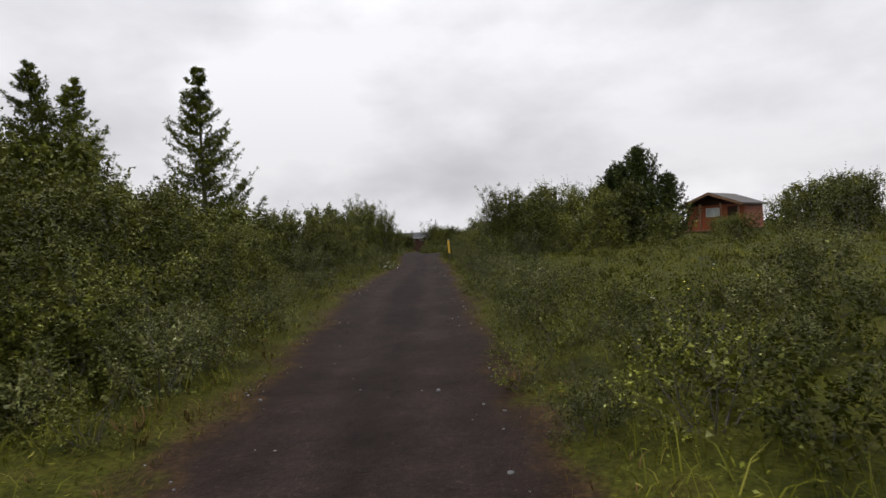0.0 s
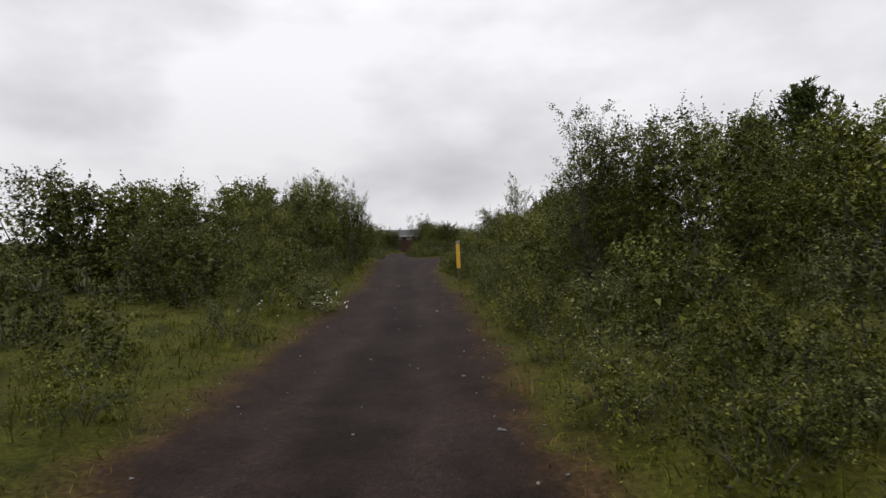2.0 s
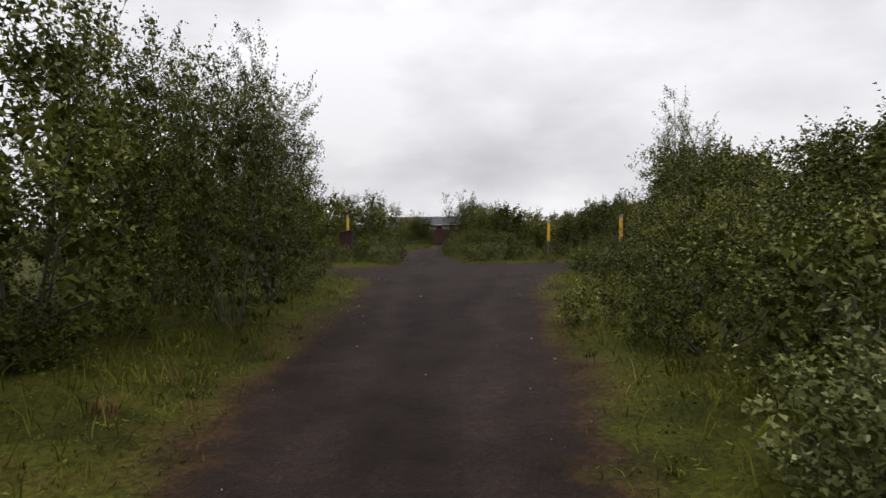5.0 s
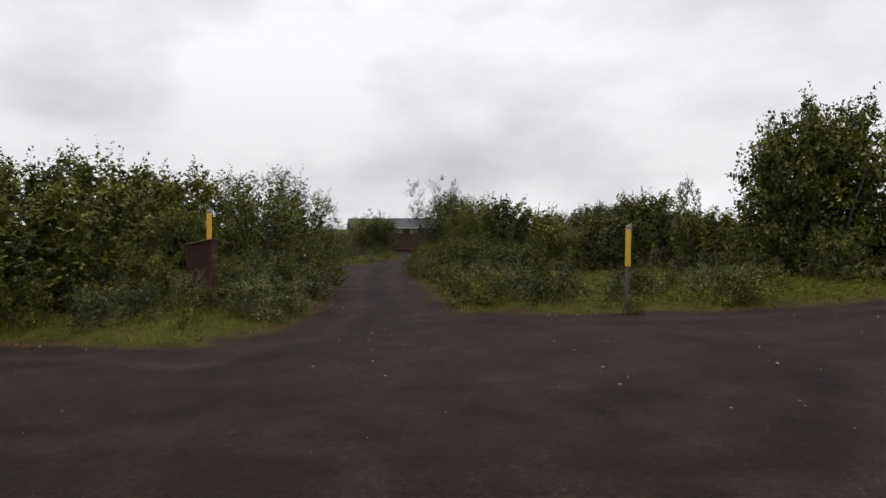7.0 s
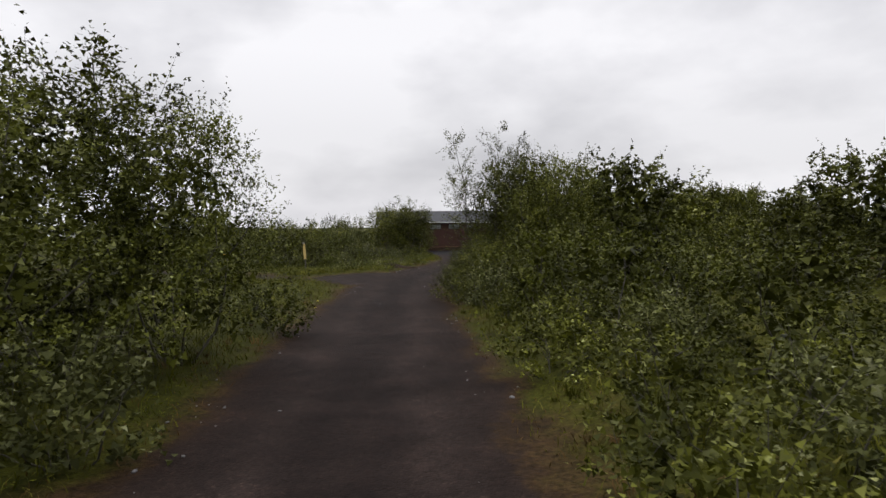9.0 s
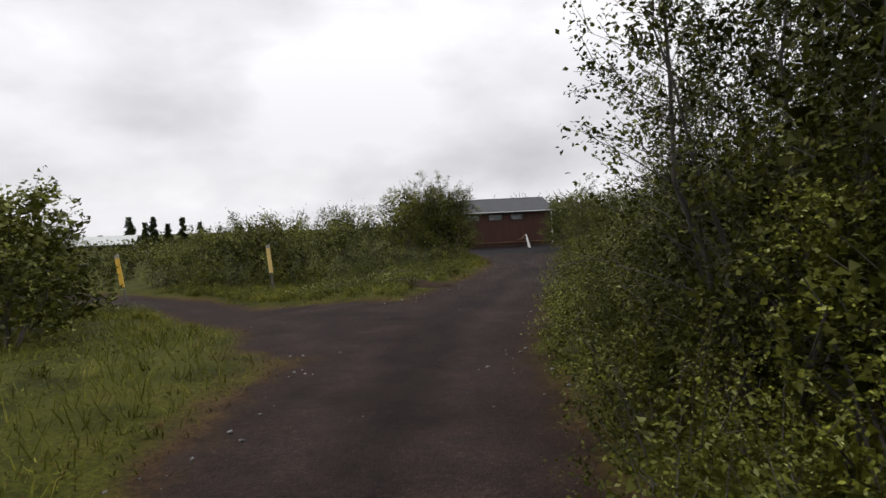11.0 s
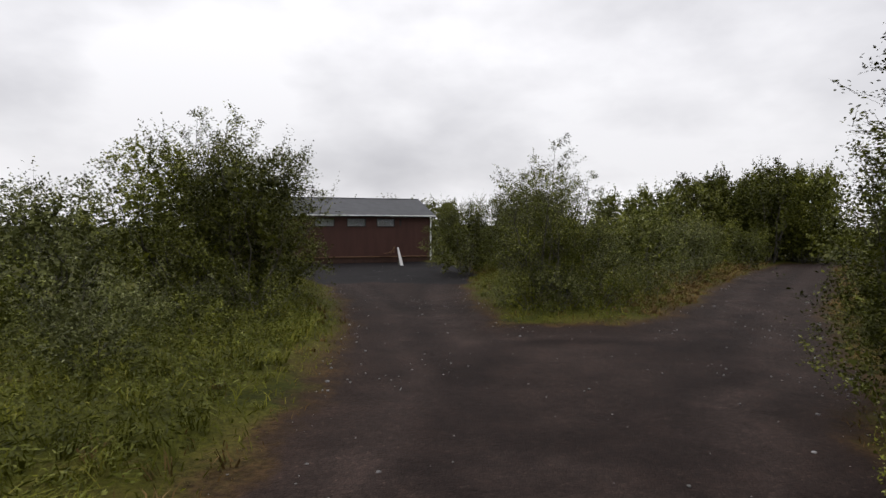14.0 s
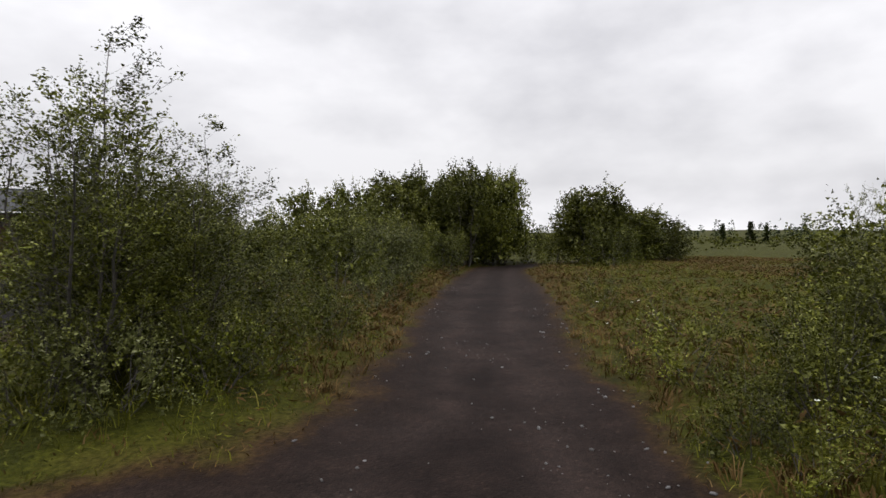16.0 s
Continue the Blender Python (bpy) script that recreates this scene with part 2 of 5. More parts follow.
ROOF = plain("grey_roof_sheet", ((0.3, (0.024, 0.025, 0.028)), (0.7, (0.038, 0.039, 0.043))), 2.0, 0.8, relief=0.004)
WHITE = plain("white_paint", ((0.3, (0.62, 0.61, 0.59)), (0.7, (0.80, 0.80, 0.78))), 6, 0.55)
BROWN_BOARD = plain("dark_red_bin_board", ((0.3, (0.026, 0.010, 0.009)), (0.7, (0.050, 0.018, 0.015))), 5, 0.7, relief=0.006, stretch=(1, 1, 0.2))
LID = plain("weathered_lid_board", ((0.3, (0.06, 0.045, 0.040)), (0.7, (0.12, 0.09, 0.078))), 6, 0.7, relief=0.005)
ORANGE = plain("orange_stained_board", ((0.25, (0.17, 0.042, 0.016)), (0.7, (0.26, 0.07, 0.026))), 4, 0.6, relief=0.006, stretch=(1, 1, 0.15))
TAN = plain("tan_stained_board", ((0.3, (0.10, 0.052, 0.026)), (0.7, (0.16, 0.09, 0.046))), 5, 0.6, relief=0.004)
BROWN_ROOF = plain("brown_roof_sheet", ((0.3, (0.03, 0.025, 0.022)), (0.7, (0.05, 0.042, 0.038))), 3, 0.6, relief=0.004)
DARK = plain("dark_interior", ((0.3, (0.02, 0.02, 0.02)), (0.7, (0.04, 0.035, 0.03))), 3, 0.9)
CURTAIN = plain("grey_curtain", ((0.3, (0.27, 0.265, 0.28)), (0.7, (0.36, 0.355, 0.37))), 5, 0.9, stretch=(6, 6, 0.4))
EARTH = plain("bare_earth", ((0.3, (0.014, 0.010, 0.007)), (0.7, (0.034, 0.022, 0.014))), 6, 0.9, relief=0.02, fine=30, gloss=0.05)
DEADWOOD = plain("cut_branch_bark", ((0.3, (0.035, 0.027, 0.02)), (0.7, (0.10, 0.083, 0.066))), 9, 0.85, relief=0.006)
PETAL = plain("white_petal", ((0.3, (0.66, 0.66, 0.6)), (0.7, (0.82, 0.82, 0.78))), 20, 0.7)
YPETAL = plain("yellow_petal", ((0.3, (0.55, 0.48, 0.05)), (0.7, (0.75, 0.68, 0.12))), 20, 0.7)
FAR_LEAF = leaf_material("far_wood", (0.02, 0.03, 0.014), (0.045, 0.06, 0.024), (0.07, 0.08, 0.04), 0.1)
PALE_ROOF = plain("pale_roof_sheet", ((0.3, (0.24, 0.25, 0.24)), (0.7, (0.33, 0.34, 0.33))), 2, 0.5)

GLASS, nt, ln, bs = material("window_glass", 0.06)
bs.inputs["Base Color"].default_value = (0.9, 0.93, 0.93, 1)
bs.inputs["Transmission Weight"].default_value = 1.0
bs.inputs["IOR"].default_value = 1.45

# ---- helpers for building ----
UP = np.array([0.0, 0.0, 1.0])


def mesh_of(name, verts, faces, mat, smooth=False):
    """A mesh from arrays; faces all with the same number of corners, or a list of such arrays."""
    me = bpy.data.meshes.new(name)
    groups = faces if isinstance(faces, list) else [faces]
    groups = [np.asarray(g, dtype=np.int32) for g in groups if len(g)]
    verts = np.asarray(verts, dtype=np.float32)
    me.vertices.add(len(verts))
    me.vertices.foreach_set("co", verts.ravel())
    loops = np.concatenate([g.ravel() for g in groups])
    sizes = np.concatenate([np.full(len(g), g.shape[1], dtype=np.int32) for g in groups])
    me.loops.add(len(loops))
    me.loops.foreach_set("vertex_index", loops)
    me.polygons.add(len(sizes))
    me.polygons.foreach_set("loop_start", np.concatenate([[0], np.cumsum(sizes)[:-1]]).astype(np.int32))
    me.polygons.foreach_set("loop_total", sizes)
    if smooth:
        me.polygons.foreach_set("use_smooth", np.ones(len(sizes), dtype=bool))
    me.materials.append(mat)
    me.update(calc_edges=True)
    return me


def part(name, bm, mat, parent, label="", smooth=False):
    """Links a bmesh or a mesh as one object under a thing or a part."""
    if isinstance(bm, bmesh.types.BMesh):
        me = bpy.data.meshes.new(name)
        bm.to_mesh(me)
        bm.free()
        me.materials.append(mat)
        if smooth:
            me.polygons.foreach_set("use_smooth", np.ones(len(me.polygons), dtype=bool))
    else:
        me = bm
    ob = new(name, me)
    ob.parent = parent
    return tagged(ob, label)


def thing(name, m, label, category, group="", kind=""):
    ob = new(name)
    ob.matrix_basis = m
    return tagged(ob, label, category, group, kind)


def box(bm, x0, x1, y0, y1, z0, z1, bevel=0.0):
    r = bmesh.ops.create_cube(bm, size=1)
    for v in r["verts"]:
        v.co = Vector(((x0 + x1) / 2 + v.co.x * (x1 - x0), (y0 + y1) / 2 + v.co.y * (y1 - y0), (z0 + z1) / 2 + v.co.z * (z1 - z0)))
    if bevel:
        es = list({e for v in r["verts"] for e in v.link_edges})
        bmesh.ops.bevel(bm, geom=es, offset=bevel, segments=1, affect="EDGES", profile=0.5)
    return bm


def boxes(*specs, bevel=0.0):
    bm = bmesh.new()
    for s in specs:
        box(bm, *s, bevel=bevel)
    return bm


def tubes(lines, sides=5):
    """Verts and quads of tapered tubes: each line a list of points and radii."""
    verts, quads, k = [], [], 0
    ang = np.arange(sides) * 2 * np.pi / sides
    for pts, rad in lines:
        pts = np.asarray(pts, float)
        d = np.gradient(pts, axis=0)
        d /= np.linalg.norm(d, axis=1, keepdims=True) + 1e-9
        side = np.cross(d, [0.31, 0.17, 0.93])
        side /= np.linalg.norm(side, axis=1, keepdims=True) + 1e-9
        other = np.cross(d, side)
        ring = pts[:, None] + np.asarray(rad)[:, None, None] * (np.cos(ang)[None, :, None] * side[:, None] + np.sin(ang)[None, :, None] * other[:, None])
        verts.append(ring.reshape(-1, 3))
        n = len(pts)
        a = (np.arange(n - 1)[:, None] * sides + np.arange(sides)[None]).ravel()
        b = (np.arange(n - 1)[:, None] * sides + (np.arange(sides)[None] + 1) % sides).ravel()
        quads.append(np.stack([a, b, b + sides, a + sides], 1) + k)
        k += n * sides
    return np.concatenate(verts), np.concatenate(quads)


def unit(v):
    return v / (np.linalg.norm(v, axis=-1, keepdims=True) + 1e-9)


def leaves(rng, pos, way, size, ratio=0.6, fold=0.25, small=False):
    """Verts and triangles of folded leaves, each from pos along way; small ones are one slanting blade."""
    n = len(pos)
    way = unit(way)
    flat = unit(np.cross(way, rng.normal(size=(n, 3)) * 0.8 + UP * 1.0))
    norm = np.cross(flat, way)
    size = np.broadcast_to(np.asarray(size, float), (n,))[:, None]
    if small:
        turn = rng.choice([-1.0, 1.0], (n, 1)) * size * ratio * 1.6
        tilt = norm * size * ratio * rng.uniform(-0.3, 0.3, (n, 1))
        verts = np.stack([pos, pos + way * size * 0.5 + flat * turn * 0.6 + tilt, pos + way * size - flat * turn * 0.22], 1).reshape(-1, 3)
        return verts, np.arange(3 * n).reshape(-1, 3)
    mid = pos + way * size * 0.45
    lift = norm * size * ratio * 0.5 * fold
    verts = np.stack([pos, mid + flat * size * ratio * 0.5 + lift, pos + way * size - lift, mid - flat * size * ratio * 0.5 + lift], 1).reshape(-1, 3)
    k = np.arange(n)[:, None] * 4
    tris = np.concatenate([k + [0, 1, 2], k + [0, 2, 3]])
    return verts, tris


# ---- the lay of the land ----
# centre lines of the gravel ways: x, y, half width
LANES = [
    [(-0.6, -40, 1.4), (-0.65, 5, 1.4), (-0.8, 9, 1.45), (-1.15, 16, 1.6), (-1.2, 25, 1.5), (-1.25, 32, 1.5), (-1.5, 38, 1.35), (-1.85, 44, 1.5), (-1.75, 51, 1.85),
     (-1.6, 57, 2.6), (-2.6, 63, 1.9), (-3.0, 68, 1.55), (-3.8, 74, 1.55), (-4.4, 79, 1.6), (-4.75, 83, 1.5), (-4.9, 87, 1.7), (-4.0, 92, 1.5), (-3.15, 97, 1.35), (-3.05, 102, 1.35),
     (-3.1, 108, 2.0), (-3.2, 115, 3.6), (-3.6, 121, 5.0), (-3.8, 125, 5.0)],
    [(-3.3, 92, 1.3), (-1.4, 96, 1.5), (0.5, 98.5, 1.65), (1.9, 99.68, 1.42), (3.7, 101.95, 1.3), (7, 105.8, 1.55), (17, 117.3, 1.5), (21, 121.5, 1.6), (30, 124, 1.6), (45, 126, 1.6)],
    [(0.25, 58.4, 2.27), (2.2, 60.8, 2.0)],
    [(-1.6, 62, 3.6), (-0.9, 64.2, 2.3)],
    [(-2.6, 95.5, 1.8), (-1.3, 97.6, 2.8)],
    [(-5.6, 86.8, 2.2), (-6.6, 88.2, 1.9), (-7.9, 89.2, 1.45), (-9.8, 90.7, 0.95), (-12.2, 93.15, 1.0), (-16, 95.5, 1.1), (-22, 98.4, 1.1), (-40, 104, 1.1)],
    [(-3.3, 57.2, 1.8), (-5.0, 58.3, 2.0)],
    [(-1.5, 58.5, 2.6), (-4.5, 59.4, 2.7), (-8, 60.9, 1.75), (-14, 61.5, 1.4), (-30, 63, 1.4)],
    [(-1.8, 61, 3.8), (1.2, 62.6, 3.6), (5, 63.6, 2.9), (11, 66.5, 2.2), (20, 73, 2.0), (40, 86, 2.0)],
]


def road_gap(x, y):
    """Metres to the nearest gravel edge; below 0 on the gravel."""
    x, y = np.asarray(x, float), np.asarray(y, float)
    best = np.full(np.broadcast(x, y).shape, 1e6)
    for lane in LANES:
        for (ax, ay, aw), (bx, by, bw) in zip(lane[:-1], lane[1:]):
            dx, dy = bx - ax, by - ay
            s = np.clip(((x - ax) * dx + (y - ay) * dy) / (dx * dx + dy * dy), 0, 1)
            best = np.minimum(best, np.hypot(x - ax - s * dx, y - ay - s * dy) - (aw + s * (bw - aw)))
    return best


def smooth(a, b, v):
    s = np.clip((v - a) / (b - a), 0, 1)
    return s * s * (3 - 2 * s)


def waves(x, y):
    return (np.sin(0.9 * x + 0.4 * y + 1) + np.sin(0.55 * y - 0.7 * x) + np.sin(1.7 * x - 1.1 * y + 2) * 0.6 + np.sin(1.4 * y + 2.1 * x) * 0.5) / 3.1


PROFILE_Y = (-50, 0, 13.5, 21.5, 32, 44, 51, 57, 63, 70, 78, 84, 92, 98, 112, 124, 160, 400)
PROFILE_Z = (0, 0, 0.05, 0.10, 0.04, 0.10, 0.20, 0.18, 0, -0.2, -0.38, -0.46, -0.46, -0.48, -0.72, -1.05, -1.2, -1.2)


def land(x, y, gap=None):
    x, y = np.asarray(x, float), np.asarray(y, float)
    gap = road_gap(x, y) if gap is None else gap
    z = np.interp(y, PROFILE_Y, PROFILE_Z)
    z = z + 0.12 * smooth(0.0, 0.9, gap) + 0.10 * waves(x, y) * smooth(0.3, 3, gap) + 0.02 * waves(2.3 * x, 1.9 * y) - 0.03 * smooth(-0.2, -1.2, gap)
    z = z - 0.42 * smooth(-6.5, -11, x) * smooth(82, 90, y) * (1 - smooth(108, 125, y))
    z = z + 0.4 * smooth(5, 24, x) * smooth(4, 30, y) * (1 - smooth(62, 84, y))
    z = z + 0.35 * smooth(1.0, 5.0, gap) * smooth(0, 3, x) * (1 - smooth(20, 50, y))
    far = np.hypot(x, y - 60)
    return z + 14 * smooth(500, 2200, far) * (0.6 + 0.4 * np.sin(np.arctan2(x, y - 60) * 7))


def axis_marks(lo, hi, step, reach):
    inner = np.arange(lo, hi + step / 2, step)
    out, d, p = [], step, 0.0
    while p < reach:
        d *= 1.22
        p += d
        out.append(p)
    out = np.array(out)
    return np.concatenate([(lo - out)[::-1], inner, hi + out])


gx, gy = axis_marks(-14, 24, 0.36, 3000), axis_marks(-3, 127, 0.4, 3000)
GX, GY = np.meshgrid(gx, gy)
GAP = road_gap(GX, GY) + 0.16 * waves(3.1 * GX, 2.7 * GY) + 0.10 * waves(7.3 * GX + 1, 6.1 * GY)
GZ = land(GX, GY)
nx, ny = len(gx), len(gy)
idx = np.arange(nx * ny).reshape(ny, nx)
quads = np.stack([idx[:-1, :-1], idx[:-1, 1:], idx[1:, 1:], idx[1:, :-1]], -1).reshape(-1, 4)
on_road = (GAP.ravel()[quads].mean(1) < 0)
gverts = np.stack([GX, GY, GZ], -1).reshape(-1, 3)


def sheet(name, sel, mat, label, category):
    used = np.unique(sel)
    back = np.full(len(gverts), -1)
    back[used] = np.arange(len(used))
    me = mesh_of(name, gverts[used], back[sel], mat, smooth=True)
    me.attributes.new("edge", "FLOAT", "POINT").data.foreach_set("value", GAP.ravel()[used].astype(np.float32))
    ob = new(name, me)
    return tagged(ob, label, category, kind="structure")


sheet("ground", quads[~on_road], LAND, "mossy brown soil under grass and low shrubs", "ground")
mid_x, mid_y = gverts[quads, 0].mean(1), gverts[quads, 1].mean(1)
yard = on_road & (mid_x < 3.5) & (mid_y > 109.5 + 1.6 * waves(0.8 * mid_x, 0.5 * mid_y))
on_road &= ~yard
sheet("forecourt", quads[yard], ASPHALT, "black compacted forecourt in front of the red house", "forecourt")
sheet("road", quads[on_road], LAND, "dark wet volcanic gravel lane with junctions and forecourt", "road")


# ---- plants ----
def crown(rng, h, r, clumps, twigs, per, size, low=0.06, shoots=12, ratio=0.6, narrow=0.25, girth=0.24, reach=0.17, core=10, stem=1.0, airy=0.0, small=True, heart=(1.2, 2.0), dense=9, deep=(0.07, 0.13)):
    """Clumps of leafy twigs round a crown; returns leaf arrays and the wood's lines."""
    k = np.arange(clumps)
    zc = (low + (0.88 - low) * ((k + rng.uniform(0.0, 1.0, clumps)) / clumps) ** 0.9) * h
    swell = np.sqrt(np.clip(1 - ((zc / h - 0.40) / 0.68) ** 2, 0.05, 1)) * (1 - narrow * zc / h)
    a, q = k * 2.4 + rng.uniform(-0.6, 0.6, clumps), rng.uniform(0.2, 0.86, clumps) ** 0.5 * r * swell
    cen = np.stack([q * np.cos(a), q * np.sin(a), zc], 1)
    lr = rng.uniform(0.65, 1.25, clumps) * girth * r * (0.7 + 0.3 * swell)
    pick = np.repeat(k, twigs)
    n = len(pick)
    out = unit(rng.normal(size=(n, 3)) + UP * 0.55)
    base = cen[pick] + out * (lr[pick] * rng.uniform(0.15, 1.0, n) ** 0.5)[:, None] * np.array([1, 1, 0.8])
    away = cen[pick] * np.array([1, 1, 0])
    way = unit(out * 0.6 + unit(away) * 0.45 + UP * 0.4 + rng.normal(size=(n, 3)) * 0.4)
    length = rng.uniform(0.4, 1.2, n) * reach * (1 + airy * rng.uniform(0, 1, n) ** 3)
    # upright leafy shoots that break the outline
    top = rng.choice(clumps, shoots, p=(zc / h) ** 2 / ((zc / h) ** 2).sum())
    sb = cen[top] + unit(rng.normal(size=(shoots, 3)) + UP) * (lr[top] * 0.7)[:, None]
    sw = unit(UP * 1.3 + unit(sb * np.array([1, 1, 0])) * 0.5 + rng.normal(size=(shoots, 3)) * 0.22)
    base, way = np.concatenate([base, sb, sb + sw * 0.16]), np.concatenate([way, sw, sw])
    length = np.concatenate([length, np.tile(rng.uniform(0.2, 0.5, shoots), 2)])
    base[:, 2] = np.maximum(base[:, 2], 0.02 * h)
    n = len(base)
    s = np.linspace(0.05, 1, per)[None, :, None]
    pos = base[:, None] + way[:, None] * length[:, None, None] * s + rng.normal(size=(n, per, 3)) * 0.022
    lway = (way[:, None] * 0.5 + rng.normal(size=(n, per, 3)) * 0.7) * np.array([1, 1, 0.7])
    lv, lt = leaves(rng, pos.reshape(-1, 3), lway.reshape(-1, 3), size * rng.uniform(0.6, 1.25, n * per), ratio, small=small)
    # shaded leaves in the heart of each clump
    pk = np.repeat(k, core)
    m = len(pk)
    ip = cen[pk] * np.array([0.86, 0.86, 0.97]) + unit(rng.normal(size=(m, 3))) * (lr[pk] * rng.uniform(0, 0.7, m))[:, None]
    ip[:, 2] = np.maximum(ip[:, 2], 0.05 * h)
    iv_, it_ = leaves(rng, ip, rng.normal(size=(m, 3)), size * rng.uniform(*heart, m), 0.75 if small else 0.62, small=small)
    # broad dark spray deep inside, which closes the crown
    dk = np.repeat(np.arange(clumps), dense)
    dp = cen[dk] * np.array([0.66, 0.66, 0.9]) + unit(rng.normal(size=(len(dk), 3))) * (lr[dk] * rng.uniform(0, 0.75, len(dk)))[:, None]
    dp[:, 2] = np.clip(dp[:, 2] - 0.05 * h, 0.04 * h, 0.84 * h)
    dv, dt = leaves(rng, dp, rng.normal(size=(len(dk), 3)), r * rng.uniform(*deep, len(dk)), 0.8, small=True)
    iv_, it_ = np.concatenate([iv_, dv]), np.concatenate([it_, dt + len(iv_)])
    lv, lt = np.concatenate([lv, iv_]), np.concatenate([lt, it_ + len(lv)])
    wood = []
    for k in range(2, clumps, max(3, clumps // 7)):
        foot = np.array([cen[k, 0] * 0.16, cen[k, 1] * 0.16, -0.08])
        u = np.linspace(0, 1, 6)[:, None]
        line = foot + (cen[k] - foot) * u + np.sin(u * np.pi) * np.array([cen[k, 0] * 0.12, cen[k, 1] * 0.12, 0.10 * h]) * 0.5
        line[1:-1] += rng.normal(size=(4, 3)) * 0.02 * h
        wood.append((line, np.linspace(0.010, 0.003, 6) * stem * max(h, 1.0) ** 0.8))
    thin = []
    for k in range(0, clumps, 3):
        axis = np.array([0, 0, max(0.0, zc[k] - 0.5 * q[k])]) + cen[k] * np.array([0.25, 0.25, 0])
        thin.append((np.stack([axis, cen[k]]), (0.007 * stem, 0.003)))
    for k in list(range(n - 2 * shoots, n - shoots)) + list(rng.choice(n - 2 * shoots, min(n - 2 * shoots, 16), replace=False)):
        thin.append((np.stack([base[k] - way[k] * 0.10, base[k] + way[k] * length[k] * 0.95]), (0.004, 0.0015)))
    return lv, lt, wood, thin


def bush(name, seed, mat, label, category, **kw):
    """A shrub or broadleaf tree: stems and a crown of leaves."""
    rng = np.random.RandomState(seed)
    lv, lt, wood, thin = crown(rng, **kw)
    ob = thing(name, Matrix(), label, category)
    for line in wood:
        wv, wq = tubes([line], 4)
        part("stem", mesh_of("stem", wv, wq, BARK, smooth=True), BARK, ob)
    tv, tq = tubes(thin, 3)
    tagged(part("twig_spray", mesh_of("twig_spray", tv, tq, BARK), BARK, ob), kind="stuff")
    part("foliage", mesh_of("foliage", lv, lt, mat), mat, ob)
    return ob


def birch(name, seed, mat, label, h, r, stems, boughs, twigs, per, size, low=0.10, skirt=0.3):
    """A many-stemmed birch: each stem bears its own narrow crown of rising boughs, twigs and leaves."""
    rng = np.random.RandomState(seed)
    ob = thing(name, Matrix(), label, "tree")
    base, way, thin = [], [], []
    u = np.linspace(0, 1, 8)
    for k in range(stems):
        a = 2.4 * k + rng.uniform(-0.4, 0.4)
        out = r * (0.15 if k == 0 else rng.uniform(0.3, 0.66))
        top = h * (1.0 if k == 0 else rng.uniform(0.6, 0.96))
        d = np.array([math.cos(a), math.sin(a), 0])
        line = d * (0.08 * r + out * u**0.8)[:, None] + UP * (top * u - 0.08)[:, None]
        line[1:-1] += rng.normal(size=(6, 3)) * 0.012 * h
        wv, wq = tubes([(line, np.linspace(0.0075, 0.0008, 8) * h ** 0.9)], 6)
        part("stem", mesh_of("stem", wv, wq, BARK, smooth=True), BARK, ob)
        for b in range(boughs):
            f = low + (0.99 - low) * ((b + rng.uniform(0, 1)) / boughs) ** 0.85
            p0 = np.array([np.interp(f, u, line[:, c]) for c in range(3)])
            bl = r * (0.29 + 0.33 * (1 - f) ** 0.7 * (1 + skirt * (f < 0.4))) * rng.uniform(0.6, 1.25)
            ba = rng.uniform(0, 2 * np.pi)
            bd = unit(np.array([math.cos(ba), math.sin(ba), rng.uniform(0.25, 1.0) + 0.5 * f]) + 0.35 * d)
            p1 = p0 + bd * bl
            thin.append((np.stack([p0, (p0 + p1) / 2 + rng.normal(size=3) * 0.03, p1]), (0.009 * (1.1 - f), 0.006 * (1.1 - f), 0.0018)))
            q = rng.uniform(0.25, 1.0, twigs)
            base.append(p0 + bd * (bl * q)[:, None])
            way.append(unit(bd + rng.normal(size=(twigs, 3)) * 0.55 + UP * 0.2) * (0.35 * bl * rng.uniform(0.5, 1.1, twigs) + 0.05)[:, None])
    base, way = np.concatenate(base), np.concatenate(way)
    n = len(base)
    for j in range(0, n, 3):
        thin.append((np.stack([base[j], base[j] + way[j]]), (0.0035, 0.0012)))
    sp = rng.uniform(0.05, 1.05, (n, per, 1))
    pos = base[:, None] + way[:, None] * sp + rng.normal(size=(n, per, 3)) * 0.028
    lway = (unit(way)[:, None] * 0.5 + rng.normal(size=(n, per, 3)) * 0.7) * np.array([1, 1, 0.7])
    pos[..., 2] = np.maximum(pos[..., 2], 0.05)
    lv, lt = leaves(rng, pos.reshape(-1, 3), lway.reshape(-1, 3), size * rng.uniform(0.6, 1.25, n * per), 0.68)
    tv, tq = tubes(thin, 3)
    tagged(part("twig_spray", mesh_of("twig_spray", tv, tq, BARK), BARK, ob), kind="stuff")
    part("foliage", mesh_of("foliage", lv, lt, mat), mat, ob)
    return ob


